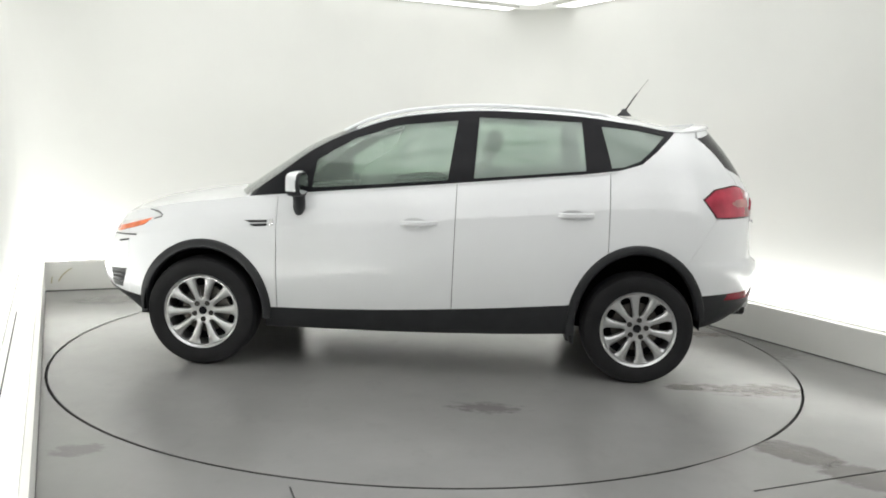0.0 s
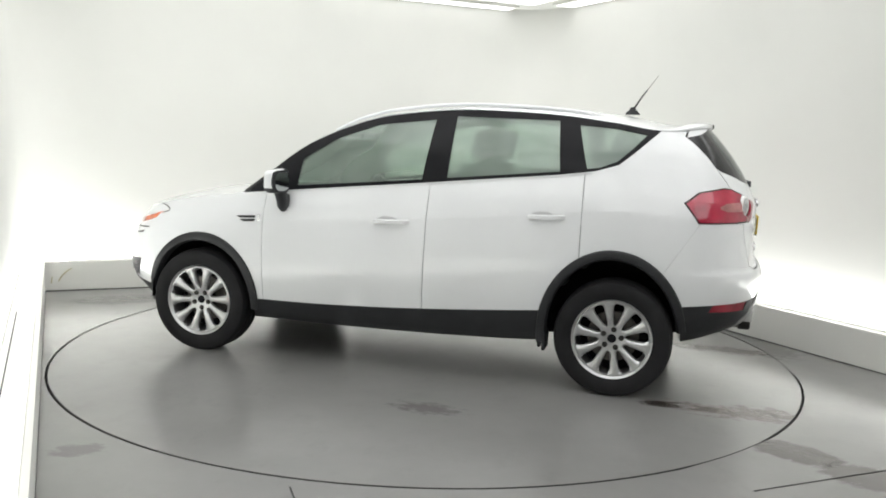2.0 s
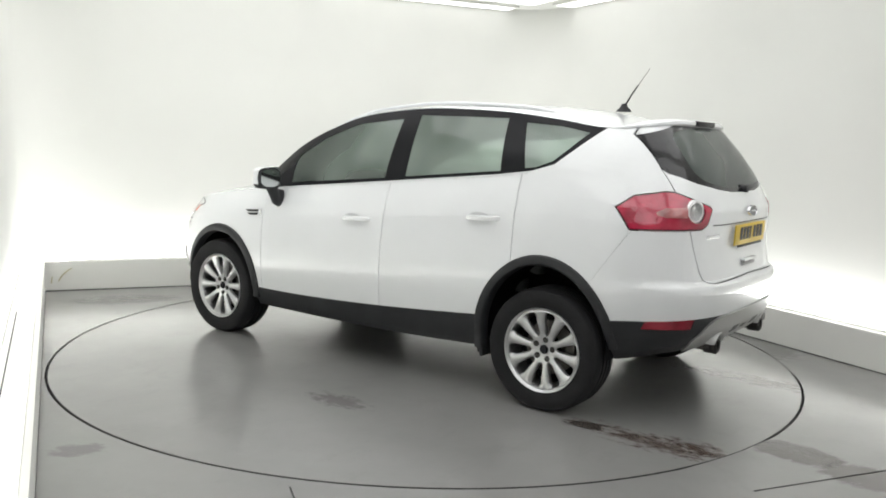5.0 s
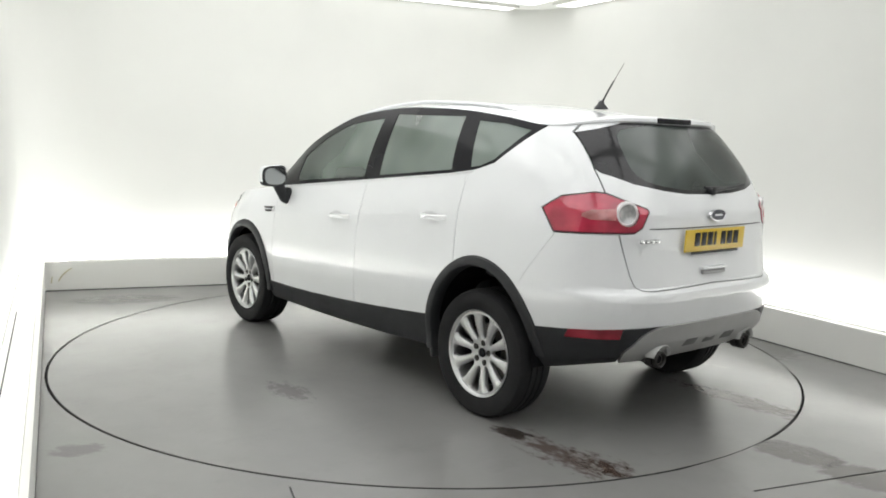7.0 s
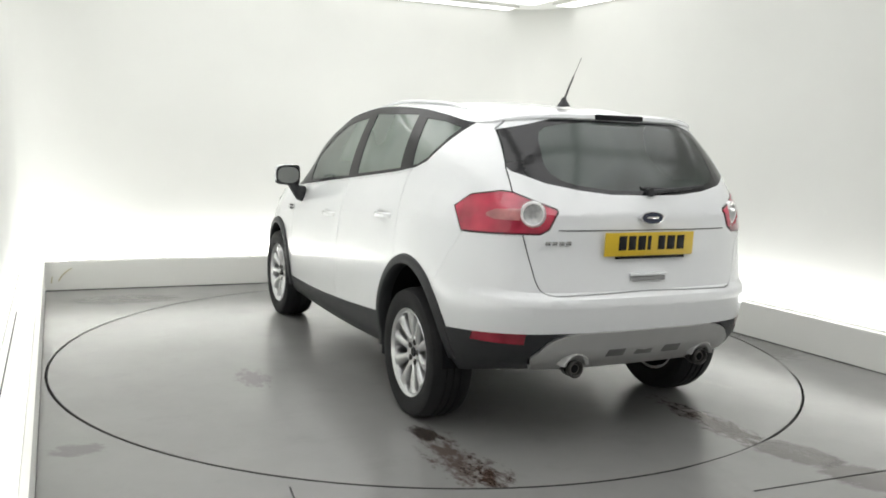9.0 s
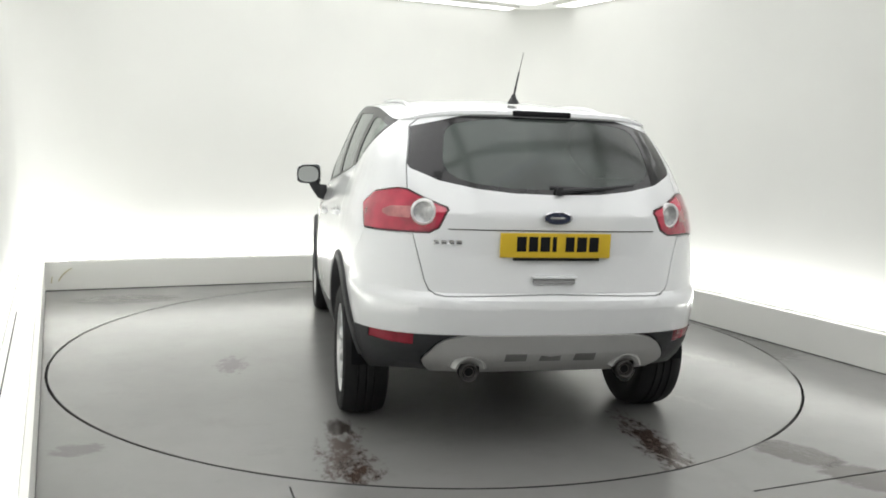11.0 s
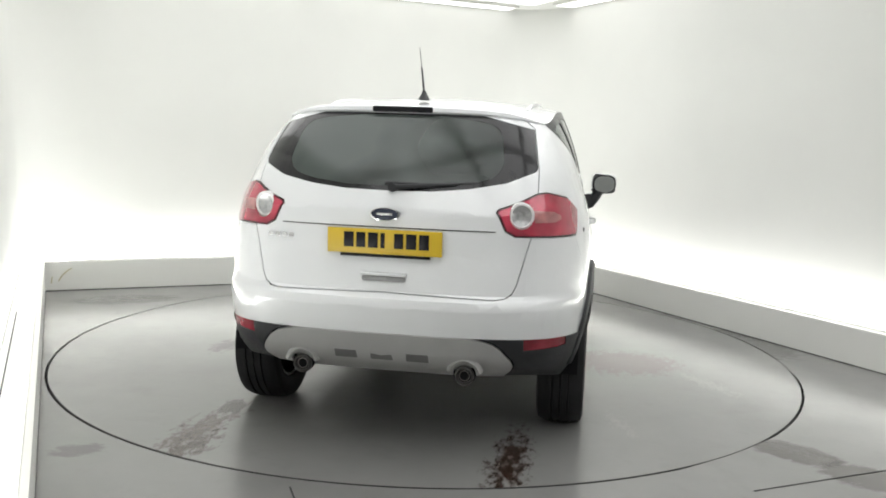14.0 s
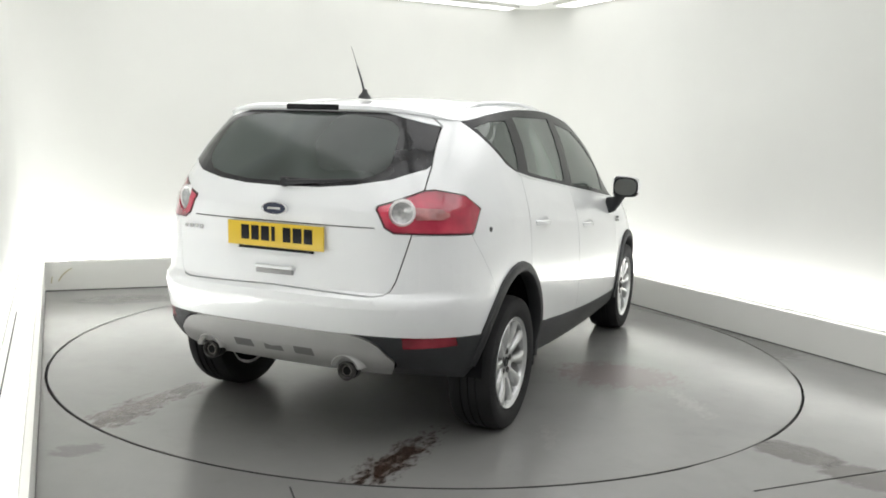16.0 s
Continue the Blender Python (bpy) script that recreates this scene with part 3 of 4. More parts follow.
def build_body():
    low, up = half_shell()
    for a in ARCHES:
        cut_out(low, a, Y)
        cut_out(up, a, Y)
    # greenhouse: black frame with three panes a side
    dlo = clip(up, DLO, Y, 0.002)
    cut_out(up, DLO, Y, 0.002)
    for pane in PANES:
        g = clip(dlo, pane, Y, 0.0)
        pair("side_window", g, SIDE_GLASS, car, "green-tinted side glass", 0.004, -0.006)
        cut_out(dlo, pane, Y, 0.0)
    pair("window_frame", dlo, GLOSSY_BLACK, car, "gloss black window surround and pillars", 0.02, -0.002)
    # rear lamps
    lamp = clip(up, LAMP, DIAG, 0.002, LAMP_BACK)
    cut_out(up, LAMP, DIAG, 0.002, LAMP_BACK)
    for bm in (lamp, mirrored(lamp)):
        build_lamp(bm)
    # tailgate with its window
    gate = clip(up, TAILGATE, X, 0.0035, AHEAD_REAR)
    cut_out(up, TAILGATE, X, 0.0015, AHEAD_REAR)
    bisect(gate, Vector((0, 0, 0)), Vector((0, -1, 0)), True)
    glassy = clip(gate, BACKLIGHT, X)
    cut_out(gate, BACKLIGHT, X)
    gate_lining = gate.copy()
    gate_ob = part("tailgate", thicken(both(gate), 0.014), PAINT, car, "white tailgate")
    pane = clip(glassy, BACK_PANE, X)
    cut_out(glassy, BACK_PANE, X)
    part("rear_window", thicken(both(pane), 0.004, -0.003), REAR_GLASS, gate_ob, "dark privacy glass")
    part("window_surround", thicken(both(glassy), 0.01, -0.002), BORDER, gate_ob, "gloss black window border")
    # doors
    doors = [("front_door", xz((0.885, 1.9), (0.888, 0.9), (0.866, 0.2), (-0.203, 0.2), (-0.222, 1.9))),
             ("rear_door", xz((-0.222, 1.9), (-0.203, 0.2), (-1.17, 0.2), (-1.17, 0.86), (-1.142, 1.28), (-1.142, 1.9)))]
    made = {}
    for name, poly in doors:
        made[name] = pair(name, clip(up, poly, Y, 0.002), PAINT, car, "white door panel", 0.014)
        cut_out(up, poly, Y, 0.002)
    # bumper, wings, quarters
    rear = xz((-1.80, 1.028), (-1.62, 0.75), (-1.55, 0.2), (-2.5, 0.2), (-2.5, 1.028))
    bum = clip(up, rear, Y, 0.0007)
    cut_out(up, rear, Y, 0.0007)
    part("rear_bumper", thicken(both(bum), 0.014), PAINT, car, "white painted rear bumper")
    wing = clip(up, xz((0.5, 0), (0.5, 2), (1.85, 2), (1.85, 0)), Y)
    nose = clip(up, xz((1.852, 0), (1.852, 2), (3, 2), (3, 0)), Y)
    quarter = clip(up, xz((0.5, 0), (0.5, 2), (-3, 2), (-3, 0)), Y)
    for src in (quarter, gate_lining):
        lining = src.copy()
        bisect(lining, Vector((0, 0, 0.95)), Vector((0, 0, -1)), True)
        pair("rear_lining", lining, CABIN, car, "dark inner trim", 0.006, -0.03)
    gate_lining.free()
    pair("front_wing", wing, PAINT, car, "white front wing", 0.014)
    pair("rear_quarter", quarter, PAINT, car, "white rear quarter panel", 0.014)
    part("front_bumper", thicken(both(nose), 0.014), PAINT, car, "white front bumper")
    # black lower cladding, skid plate and reflectors
    skid_poly = yz((-0.2, 0.3), (0.46, 0.3), (0.58, 0.43), (0.59, 0.455), (0.583, 0.48), (0.535, 0.54), (0.50, 0.565), (0.455, 0.580), (0.40, 0.588), (-0.2, 0.625))
    skid = clip(low, skid_poly, X, 0.006, AHEAD_REAR)
    cut_out(low, skid_poly, X, 0.003, AHEAD_REAR)
    bisect(skid, Vector((0, 0, 0)), Vector((0, -1, 0)), True)
    skid_ob = part("skid_plate", thicken(both(skid), 0.02, 0.012), SKID, car, "silver-grey rear skid plate")
    refl = yz((0.63, 0.528), (0.81, 0.528), (0.81, 0.592), (0.63, 0.592))
    r = clip(low, refl, X, 0.0, AHEAD_REAR)
    cut_out(low, refl, X, 0.0, AHEAD_REAR)
    pair("reflector", r, DEEP_RED, car, "dark red bumper reflector", 0.01, 0.002)
    for name, a, b in (("front_cladding", 1.2, 3), ("sill_cladding", -1.2, 1.198), ("rear_cladding", -3, -1.202)):
        piece = clip(low, xz((a, -1), (a, 2), (b, 2), (b, -1)), Y)
        pair(name, piece, PLASTIC, car, "matt black plastic cladding", 0.015, 0.006)
    low.free()
    return gate_ob, skid_ob, made


def build_lamp(bm):
    """Red rear lamp with a dark rim and a round clear bowl."""
    side = 1 if sum(v.co.y for v in bm.verts) > 0 else -1
    outline = LAMP if side > 0 else [(x, -y, z) for x, y, z in LAMP]
    along = DIAG if side > 0 else Vector((1, 1, 0)).normalized()
    out = Vector((-0.93, 0.37 * side, 0.0)).normalized()
    c = Vector((-2.040, 0.595 * side, 1.128))
    across = Vector((0, 0, 1)).cross(out)
    rim = bm.copy()
    inner = clip(bm, outline, along, 0.008)
    cut_out(rim, outline, along, -0.008)
    bm.free()
    seg_line = diag((-1.14, 1.112), (-1.14, 1.126), (-1.2, 1.143), (-1.37, 1.15), (-1.37, 1.098), (-1.2, 1.098))
    seg = clip(inner, seg_line if side > 0 else [(x, -y, z) for x, y, z in seg_line], along)
    hole = [tuple(c + across * (0.059 * math.cos(2 * math.pi * k / 20)) + Vector((0, 0, 0.059 * math.sin(2 * math.pi * k / 20)))) for k in range(20)]
    cut_out(inner, hole, out)
    ob = part("tail_lamp", thicken(inner, 0.012, 0.004), RED, car, "red wrap-round tail lamp with clear round bowl")
    part("indicator_segment", thicken(seg, 0.01, 0.0065), surface("smoky_lens", (0.40, 0.15, 0.15), 0.15, coat=1.0, vary=0.35, scale=14), ob, "smoky indicator segment")
    part("lamp_rim", thicken(rim, 0.03, 0.002), LAMP_EDGE, ob, "dark red lamp border")
    turn = Matrix.Translation(c) @ out.to_track_quat("Y", "Z").to_matrix().to_4x4()
    for name, prof, mat, label in (("reversing_bowl", [(0.0, -0.012), (0.018, -0.011), (0.034, -0.006), (0.050, 0.003)], BOWL, "clear round lamp bowl"),
                                   ("bowl_ring", [(0.047, 0.0), (0.047, 0.004), (0.052, 0.006), (0.060, 0.003), (0.064, -0.03)], CLEAR, "pale frosted ring")):
        b = lathe(prof, 40)
        bmesh.ops.transform(b, matrix=turn, verts=b.verts)
        part(name, b, mat, ob, label)


def cap(xs, half, edge, crown, bulge, cols=14):
    """A crowned surface between two mirrored edge lines."""
    bm = bmesh.new()
    rows = []
    for x in xs:
        hw, ze, cr, bu = half(x), edge(x), crown(x), bulge(x)
        row = []
        for k in range(cols + 1):
            t = -1 + 2 * k / cols
            t = math.copysign(1 - (1 - abs(t)) ** 1.35, t)
            row.append(bm.verts.new((x + bu * (1 - t * t), hw * t, ze + cr * (1 - t ** 2) ** 0.85)))
        rows.append(row)
    for a, b in zip(rows, rows[1:]):
        for i in range(cols):
            bm.faces.new((a[i], a[i + 1], b[i + 1], b[i]))
    return bm


def roof_half(x):
    if x < XR:
        return 0.68 * (1 - min(1, ((XR - x) / 0.72)) ** 3.7) ** (1 / 3.7)
    return curve_at(*ROOF_HALF, x)


def build_top():
    crown = lambda x: curve_at((-1.82, -1.5, -1.1, -0.3, 0.4, 1.09), (0.012, 0.058, 0.06, 0.046, 0.028, 0.012), x)
    bulge = lambda x: curve_at((-1.82, -0.3, 0.3, 1.09), (0.0, 0.0, 0.07, 0.18), x)
    edge = lambda x: curve_at(*ROOF_EDGE, x)
    xs = [-1.8195 + 0.012 * k for k in range(6)] + [-1.74 + (0.42 + 1.74) * k / 36 for k in range(37)]
    part("roof", thicken(cap(xs, roof_half, edge, crown, bulge, 20), 0.02), PAINT, car, "white roof")
    xs = [0.425 + (1.09 - 0.425) * k / 14 for k in range(15)]
    part("windscreen", thicken(cap(xs, roof_half, edge, crown, bulge), 0.005), SCREEN_GLASS, car, "tinted windscreen")
    w, front = RINGS[-1][2], RINGS[-1][4]

    def half(x):
        return w * 0.985 * (1 - min(1, (x - XF) / (front - XF)) ** 3.0) ** (1 / 3) if x > XF else w * 0.985
    xs = [1.0 + (front - 0.0005 - 1.0) * (1 - (1 - k / 20) ** 1.7) for k in range(21)]
    part("bonnet", thicken(cap(xs, half, lambda x: curve_at(*BELT, x), lambda x: curve_at((1.0, 1.6, 2.0, 2.06), (0.03, 0.06, 0.03, 0.004), x), lambda x: 0.0), 0.02), PAINT, car, "white bonnet")


GATE, SKID_OB, DOORS = build_body()
build_top()


# ---- wheels ----
def build_wheel(side):
    w = thing("wheel", "", "")
    prof = [(0.225, -0.1), (0.262, -0.112), (0.305, -0.117), (0.327, -0.108), (TYRE_R - 0.006, -0.088), (TYRE_R, -0.06)]
    for y in (-0.04, 0.0, 0.04):
        prof += [(TYRE_R, y - 0.006), (TYRE_R - 0.009, y - 0.004), (TYRE_R - 0.009, y + 0.004), (TYRE_R, y + 0.006)]
    prof += [(TYRE_R, 0.06), (TYRE_R - 0.006, 0.088), (0.327, 0.108), (0.305, 0.117), (0.262, 0.112), (0.225, 0.1), (0.215, 0.08), (0.215, -0.08)]
    part("tyre", lathe(prof, 72, closed=True), RUBBER, w, "black rubber tyre")
    rim = lathe([(0.208, -0.09), (0.209, 0.055), (0.210, 0.088), (0.2125, 0.0925), (0.219, 0.092), (0.226, 0.102), (0.232, 0.106), (0.234, 0.102), (0.228, 0.094), (0.222, 0.086), (0.222, -0.09)], 72, closed=True)
    part("rim", rim, ALLOY, w, "silver alloy rim")
    # ten flared blades that leave ten rounded slots between them
    spoke = bmesh.new()
    slot = ((0.0, 0.074, 0.086, 0.108, 0.14, 0.165, 0.19, 0.206, 0.213), (0.0, 0.0, 0.0095, 0.0155, 0.0215, 0.0265, 0.0305, 0.0245, 0.0))
    radii = (0.05, 0.074, 0.08, 0.086, 0.097, 0.115, 0.13, 0.15, 0.165, 0.178, 0.190, 0.2, 0.206, 0.21, 0.2128)
    for k in range(10):
        mid = radians(36 * k + 18) + math.pi / 2
        rows = []
        for r in radii:
            cut = float(np.interp(r, *slot))
            y = float(np.interp(r, (0.05, 0.09, 0.15, 0.2128), (0.07, 0.079, 0.091, 0.094)))
            half = radians(18) - math.asin(min(1, cut / r))
            ridge = 0.013 * min(1, cut / 0.012)
            deep = 0.032 * min(1, cut / 0.006) + 0.001
            row = []
            for q, d in ((-1, -deep), (-1, -ridge), (-0.72, -0.25 * ridge), (-0.3, 0.1 * ridge), (0.3, 0.1 * ridge), (0.72, -0.25 * ridge), (1, -ridge), (1, -deep)):
                an = mid + half * q
                row.append(spoke.verts.new((r * math.cos(an), y + d, r * math.sin(an))))
            rows.append(row)
        for p, q in zip(rows, rows[1:]):
            for i in range(7):
                spoke.faces.new((p[i], p[i + 1], q[i + 1], q[i]))
    part("spokes", join(spoke, lathe([(0.0, 0.064), (0.03, 0.068), (0.052, 0.07), (0.06, 0.06), (0.06, 0.03)], 40)), ALLOY, w, "ten flared alloy spokes")
    part("hub_cap", lathe([(0.0, 0.078), (0.022, 0.077), (0.026, 0.07)], 24), GLOSSY_BLACK, w, "dark hub cap")
    for k in range(5):
        a = 2 * math.pi * (k + 0.5) / 5 + math.pi / 2
        b = lathe([(0.0, 0.0755), (0.007, 0.0755), (0.0085, 0.0715), (0.0165, 0.0715), (0.0175, 0.06)], 14)
        bmesh.ops.translate(b, vec=(0.055 * math.cos(a), 0.003, 0.055 * math.sin(a)), verts=b.verts)
        part("wheel_nut", b, DARK_STEEL, w)
    part("brake_disc", lathe([(0.07, 0.0), (0.15, 0.0), (0.15, -0.022), (0.07, -0.022)], 40, closed=True), STEEL, w, "steel brake disc")
    part("drum", lathe([(0.0, -0.03), (0.2, -0.03), (0.205, -0.09)], 40), DARK, w)
    return w


def place_wheels():
    first = build_wheel(1)
    for i, (x, y, turn, spin) in enumerate(((AXLE_X, 0.795, 0, 4), (-AXLE_X, 0.795, 0, 26), (AXLE_X, -0.795, 180, 10), (-AXLE_X, -0.795, 180, 31))):
        m = pose(x, y, HUB_Z, 0, 0, turn) @ pose(0, 0, 0, 0, spin)
        if i == 0:
            ob, ob.matrix_basis = first, m
        else:
            ob = copy_thing(first, m)
        ob.parent = car
        tagged(ob, "ten-spoke silver alloy wheel with black tyre")


place_wheels()


# ---- details of the body ----
def flank(x, z):
    """Half width of the lower body at a place along it and a height."""
    zs, ys = [], []
    for kind, share, w, rear, front in RINGS:
        if x < XR:
            y = w * 0.985 * (1 - min(1, (XR - x) / (XR - rear)) ** 3.7) ** (1 / 3.7)
        elif x > XF:
            y = w * 0.985 * (1 - min(1, (x - XF) / (front - XF)) ** 3.0) ** (1 / 3)
        else:
            y = w * (1 - 0.015 * (1 - 2 * (x - XR) / (XF - XR)) ** 2)
        lo, mid, hi = curve_at(*FOOT, x), curve_at(*CLAD, x), curve_at(*BELT, x)
        zs.append(lo + (mid - lo) * share if kind == "foot" else mid + (hi - mid) * share)
        ys.append(y)
    return float(np.interp(z, zs, ys))


def two(name, bm, material, parent, label=""):
    other = mirrored(bm)
    return part(name, bm, material, parent, label), part(name, other, material, parent, label)


def build_arches():
    for cx, cz, rx, rz, end0, end1 in ((1.338, 0.345, 0.43, 0.452, -6, 184), (-1.338, 0.35, 0.432, 0.51, -8, 174)):
        sec = []
        for k in range(37):
            a = radians(end0 + (end1 - end0) * k / 36)
            row = []
            for shrink, out in ((0.0, -0.004), (0.006, 0.014), (0.028, 0.022), (0.05, 0.016), (0.06, -0.004), (0.058, -0.05), (0.02, -0.05)):
                x, z = cx + (rx - shrink) * math.cos(a), cz + (rz - shrink) * math.sin(a)
                row.append((x, max(flank(x, max(z, 0.36)), 0.80) + out, z))
            sec.append(row)
        two("wheel_arch_trim", sweep(sec), PLASTIC, car, "matt black wheel-arch trim")
        bm = bmesh.new()
        rows = []
        for k in range(25):
            a = radians(-2 + 183 * k / 24)
            rows.append([bm.verts.new((cx + (rx - 0.045) * math.cos(a), y, cz + (rz - 0.045) * math.sin(a))) for y in (0.55, 0.70, 0.875)])
        for p, q in zip(rows, rows[1:]):
            for i in range(2):
                bm.faces.new((p[i], p[i + 1], q[i + 1], q[i]))
        bm.faces.new([r[0] for r in rows])
        two("arch_liner", bm, DARK, car, "black wheel-arch liner")
    # small flap, plus a wider panel added to block light beside the tyre
    for x, z in ((-0.955, 0.275),):
        two("mud_flap", join(box(0.02, 0.16, 0.09, Matrix.Translation((x, 0.81, z)), 0.008), box(0.02, 0.34, 0.22, Matrix.Translation((x + 0.03, 0.70, z + 0.08)), 0.008)), PLASTIC, car, "black mud flap with an added blocking panel inboard")


def build_underside():
    part("underbody", join(box(3.1, 1.16, 0.16, Matrix.Translation((0, 0, 0.35)), 0.04), box(1.7, 1.56, 0.1, Matrix.Translation((0, 0, 0.36)), 0.03),
                           box(0.62, 1.16, 0.2, Matrix.Translation((-1.72, 0, 0.50)), 0.05), box(0.3, 1.0, 0.2, Matrix.Translation((1.72, 0, 0.46)), 0.05)), DARK, car, "dark underbody")
    part("axle_beam", join(tube([(-1.35, -0.7, 0.33), (-1.35, 0.7, 0.33)], 0.035), box(0.3, 0.24, 0.2, Matrix.Translation((-1.32, 0, 0.30)), 0.05)), DARK, car)
    part("silencer", box(0.2, 0.56, 0.13, Matrix.Translation((-1.8, 0, 0.455)), 0.055, 3), STEEL, car, "dull steel silencer")
    for s in (1, -1):
        y = 0.378 * s
        pipe = part("tailpipe", tube([(-1.8, y, 0.415), (-2.06, y, 0.408), (-2.082, y, 0.406)], 0.036, 20), STEEL, car, "round steel tailpipe")
        b = lathe([(0.031, -0.03), (0.031, 0.012), (0.036, 0.018), (0.043, 0.012), (0.044, -0.05)], 28)
        bmesh.ops.transform(b, matrix=Matrix.Translation((-2.118, y, 0.406)) @ Matrix.Rotation(radians(90), 4, "Z"), verts=b.verts)
        part("tip", b, DARK_STEEL, pipe, "dark steel tip")
        b = lathe([(0.020, -0.002), (0.021, 0.006), (0.0245, 0.006), (0.0255, -0.002)], 28)
        bmesh.ops.transform(b, matrix=Matrix.Translation((-2.116, y, 0.406)) @ Matrix.Rotation(radians(90), 4, "Z"), verts=b.verts)
        part("inner_pipe", b, STEEL, pipe, "bright inner pipe end")
        # flat black disc for the darkness inside the pipe
        b = lathe([(0.0, 0.0), (0.029, 0.0)], 24)
        bmesh.ops.transform(b, matrix=Matrix.Translation((-2.12, y, 0.406)) @ Matrix.Rotation(radians(90), 4, "Z"), verts=b.verts)
        part("bore", b, DARK, pipe)
        # moulded hood over the pipe
        sec = []
        for k in range(13):
            a = radians(8 + 164 * k / 12)
            c, n = math.cos(a), math.sin(a)
            sec.append([(-2.05, y + 0.084 * c, 0.415 + 0.085 * n), (-2.123, y + 0.082 * c, 0.415 + 0.083 * n), (-2.150 + 0.012 * (1 - n), y + 0.068 * c, 0.415 + 0.066 * n), (-2.138 + 0.012 * (1 - n), y + 0.054 * c, 0.415 + 0.052 * n), (-2.05, y + 0.052 * c, 0.415 + 0.05 * n)])
        part("pipe_shroud", sweep(sec), SKID, SKID_OB, "moulded silver pipe surround")
        # flat black disc for the shade inside the surround
        b = lathe([(0.0, 0.0), (0.052, 0.0)], 24)
        bmesh.ops.transform(b, matrix=Matrix.Translation((-2.108, y, 0.415)) @ Matrix.Rotation(radians(90), 4, "Z"), verts=b.verts)
        part("pipe_recess", b, DARK, SKID_OB, "black disc standing for the shaded recess")
    # slightly proud blocks; their darker grey stands for shade in the moulded recesses
    for y in (0.165, 0.0, -0.165):
        part("slot", box(0.012, 0.105, 0.05, Matrix.Translation((-2.1445, y, 0.478)) @ Matrix.Rotation(radians(-33), 4, "Y"), 0.005), SLOT, SKID_OB, "grey block standing for the shade in a moulded recess")


def build_rear():
    # oval badge, bars of lettering, plate, handle
    face = Matrix.Translation((-2.141, 0, 1.117)) @ Matrix.Rotation(radians(90), 4, "Z") @ Matrix.Rotation(radians(4), 4, "X")
    badge = lathe([(0.0, 0.006), (0.8, 0.006), (0.86, 0.012), (0.97, 0.011), (1.0, 0.0)], 40)
    bmesh.ops.transform(badge, matrix=face @ Matrix.Diagonal((0.072, 1, 0.031, 1)), verts=badge.verts)
    b_ob = part("badge", badge, CHROME, GATE, "chrome-rimmed oval badge")
    disc = lathe([(0.0, 0.010), (0.82, 0.010), (0.84, 0.004)], 40)
    bmesh.ops.transform(disc, matrix=face @ Matrix.Diagonal((0.072, 1, 0.031, 1)), verts=disc.verts)
    part("badge_disc", disc, surface("dark_enamel", (0.02, 0.025, 0.05), 0.2, coat=0.5), GATE, "dark enamel oval")
    part("badge_mark", box(0.003, 0.07, 0.01, Matrix.Translation((-2.1518, 0, 1.118)), 0.001), CHROME, GATE, "plain chrome mark")
    for k in range(4):
        part("lettering_bar", box(0.004, 0.026, 0.018, Matrix.Translation((-2.098 - 0.005 * k, 0.545 - 0.034 * k, 1.0)) @ Matrix.Rotation(radians(-14), 4, "Z"), 0.0015), CHROME, GATE, "chrome lettering bar")
    tilt = Matrix.Translation((-2.142, 0, 0.993)) @ Matrix.Rotation(radians(-2), 4, "Y")
    p_ob = part("number_plate", box(0.008, 0.522, 0.112, tilt, 0.002), YELLOW, car, "yellow number plate")
    x = 0.185
    for k, wd in enumerate((0.045, 0.042, 0.045, 0.02, 0.0, 0.042, 0.047, 0.045)):
        if wd:
            part("character_bar", box(0.003, wd, 0.068, tilt @ Matrix.Translation((-0.0045, x - wd / 2, 0.006)), 0.001), GLOSSY_BLACK, p_ob, "black bar")
            x -= wd + 0.012
        else:
            x -= 0.03
    part("plate_strip", box(0.006, 0.41, 0.013, tilt @ Matrix.Translation((-0.003, -0.005, -0.063)), 0.001), GLOSSY_BLACK, p_ob, "dark strip under the plate")
    part("plate_backing", box(0.03, 0.50, 0.10, tilt @ Matrix.Translation((0.02, 0, 0)), 0.01), PAINT, GATE, "white plate backing")
    part("gate_handle", box(0.03, 0.2, 0.024, Matrix.Translation((-2.138, 0, 0.828)), 0.009), surface("handle_recess", (0.3, 0.3, 0.3), 0.5), GATE, "grey grip recess")
    part("handle_lip", box(0.03, 0.21, 0.014, Matrix.Translation((-2.145, 0, 0.848)), 0.006), PAINT, GATE, "white grip lip")
    # crease line between the lamps, its shade drawn as a thin dark strip
    sec = []
    for k in range(25):
        y = 0.49 - 0.98 * k / 24
        w = 0.9 * 0.985
        xx = XR + (-2.128 - XR) * (1 - (abs(y) / w) ** 3.7) ** (1 / 3.7)
        sec.append([(xx - 0.002, y, 1.060), (xx - 0.003, y, 1.055), (xx + 0.012, y, 1.054), (xx + 0.012, y, 1.060)])
    part("crease_shade", sweep(sec), PLASTIC, GATE, "thin dark strip drawing the shade of the crease")
    # spoiler with the high stop lamp
    ring = roof_ring()
    sec = []
    for i in range(0, 15):
        p, a, q = Vector(ring[i]), Vector(ring[max(i - 1, 0)]), Vector(ring[i + 1])
        d = (q - a) if i else Vector((0, 1, 0))
        n = Vector((-d.y, d.x, 0)).normalized()
        n = n if n.x < 0 else -n
        up = Vector((0, 0, 1))
        f = 1 - 0.9 * (i / 14) ** 1.6
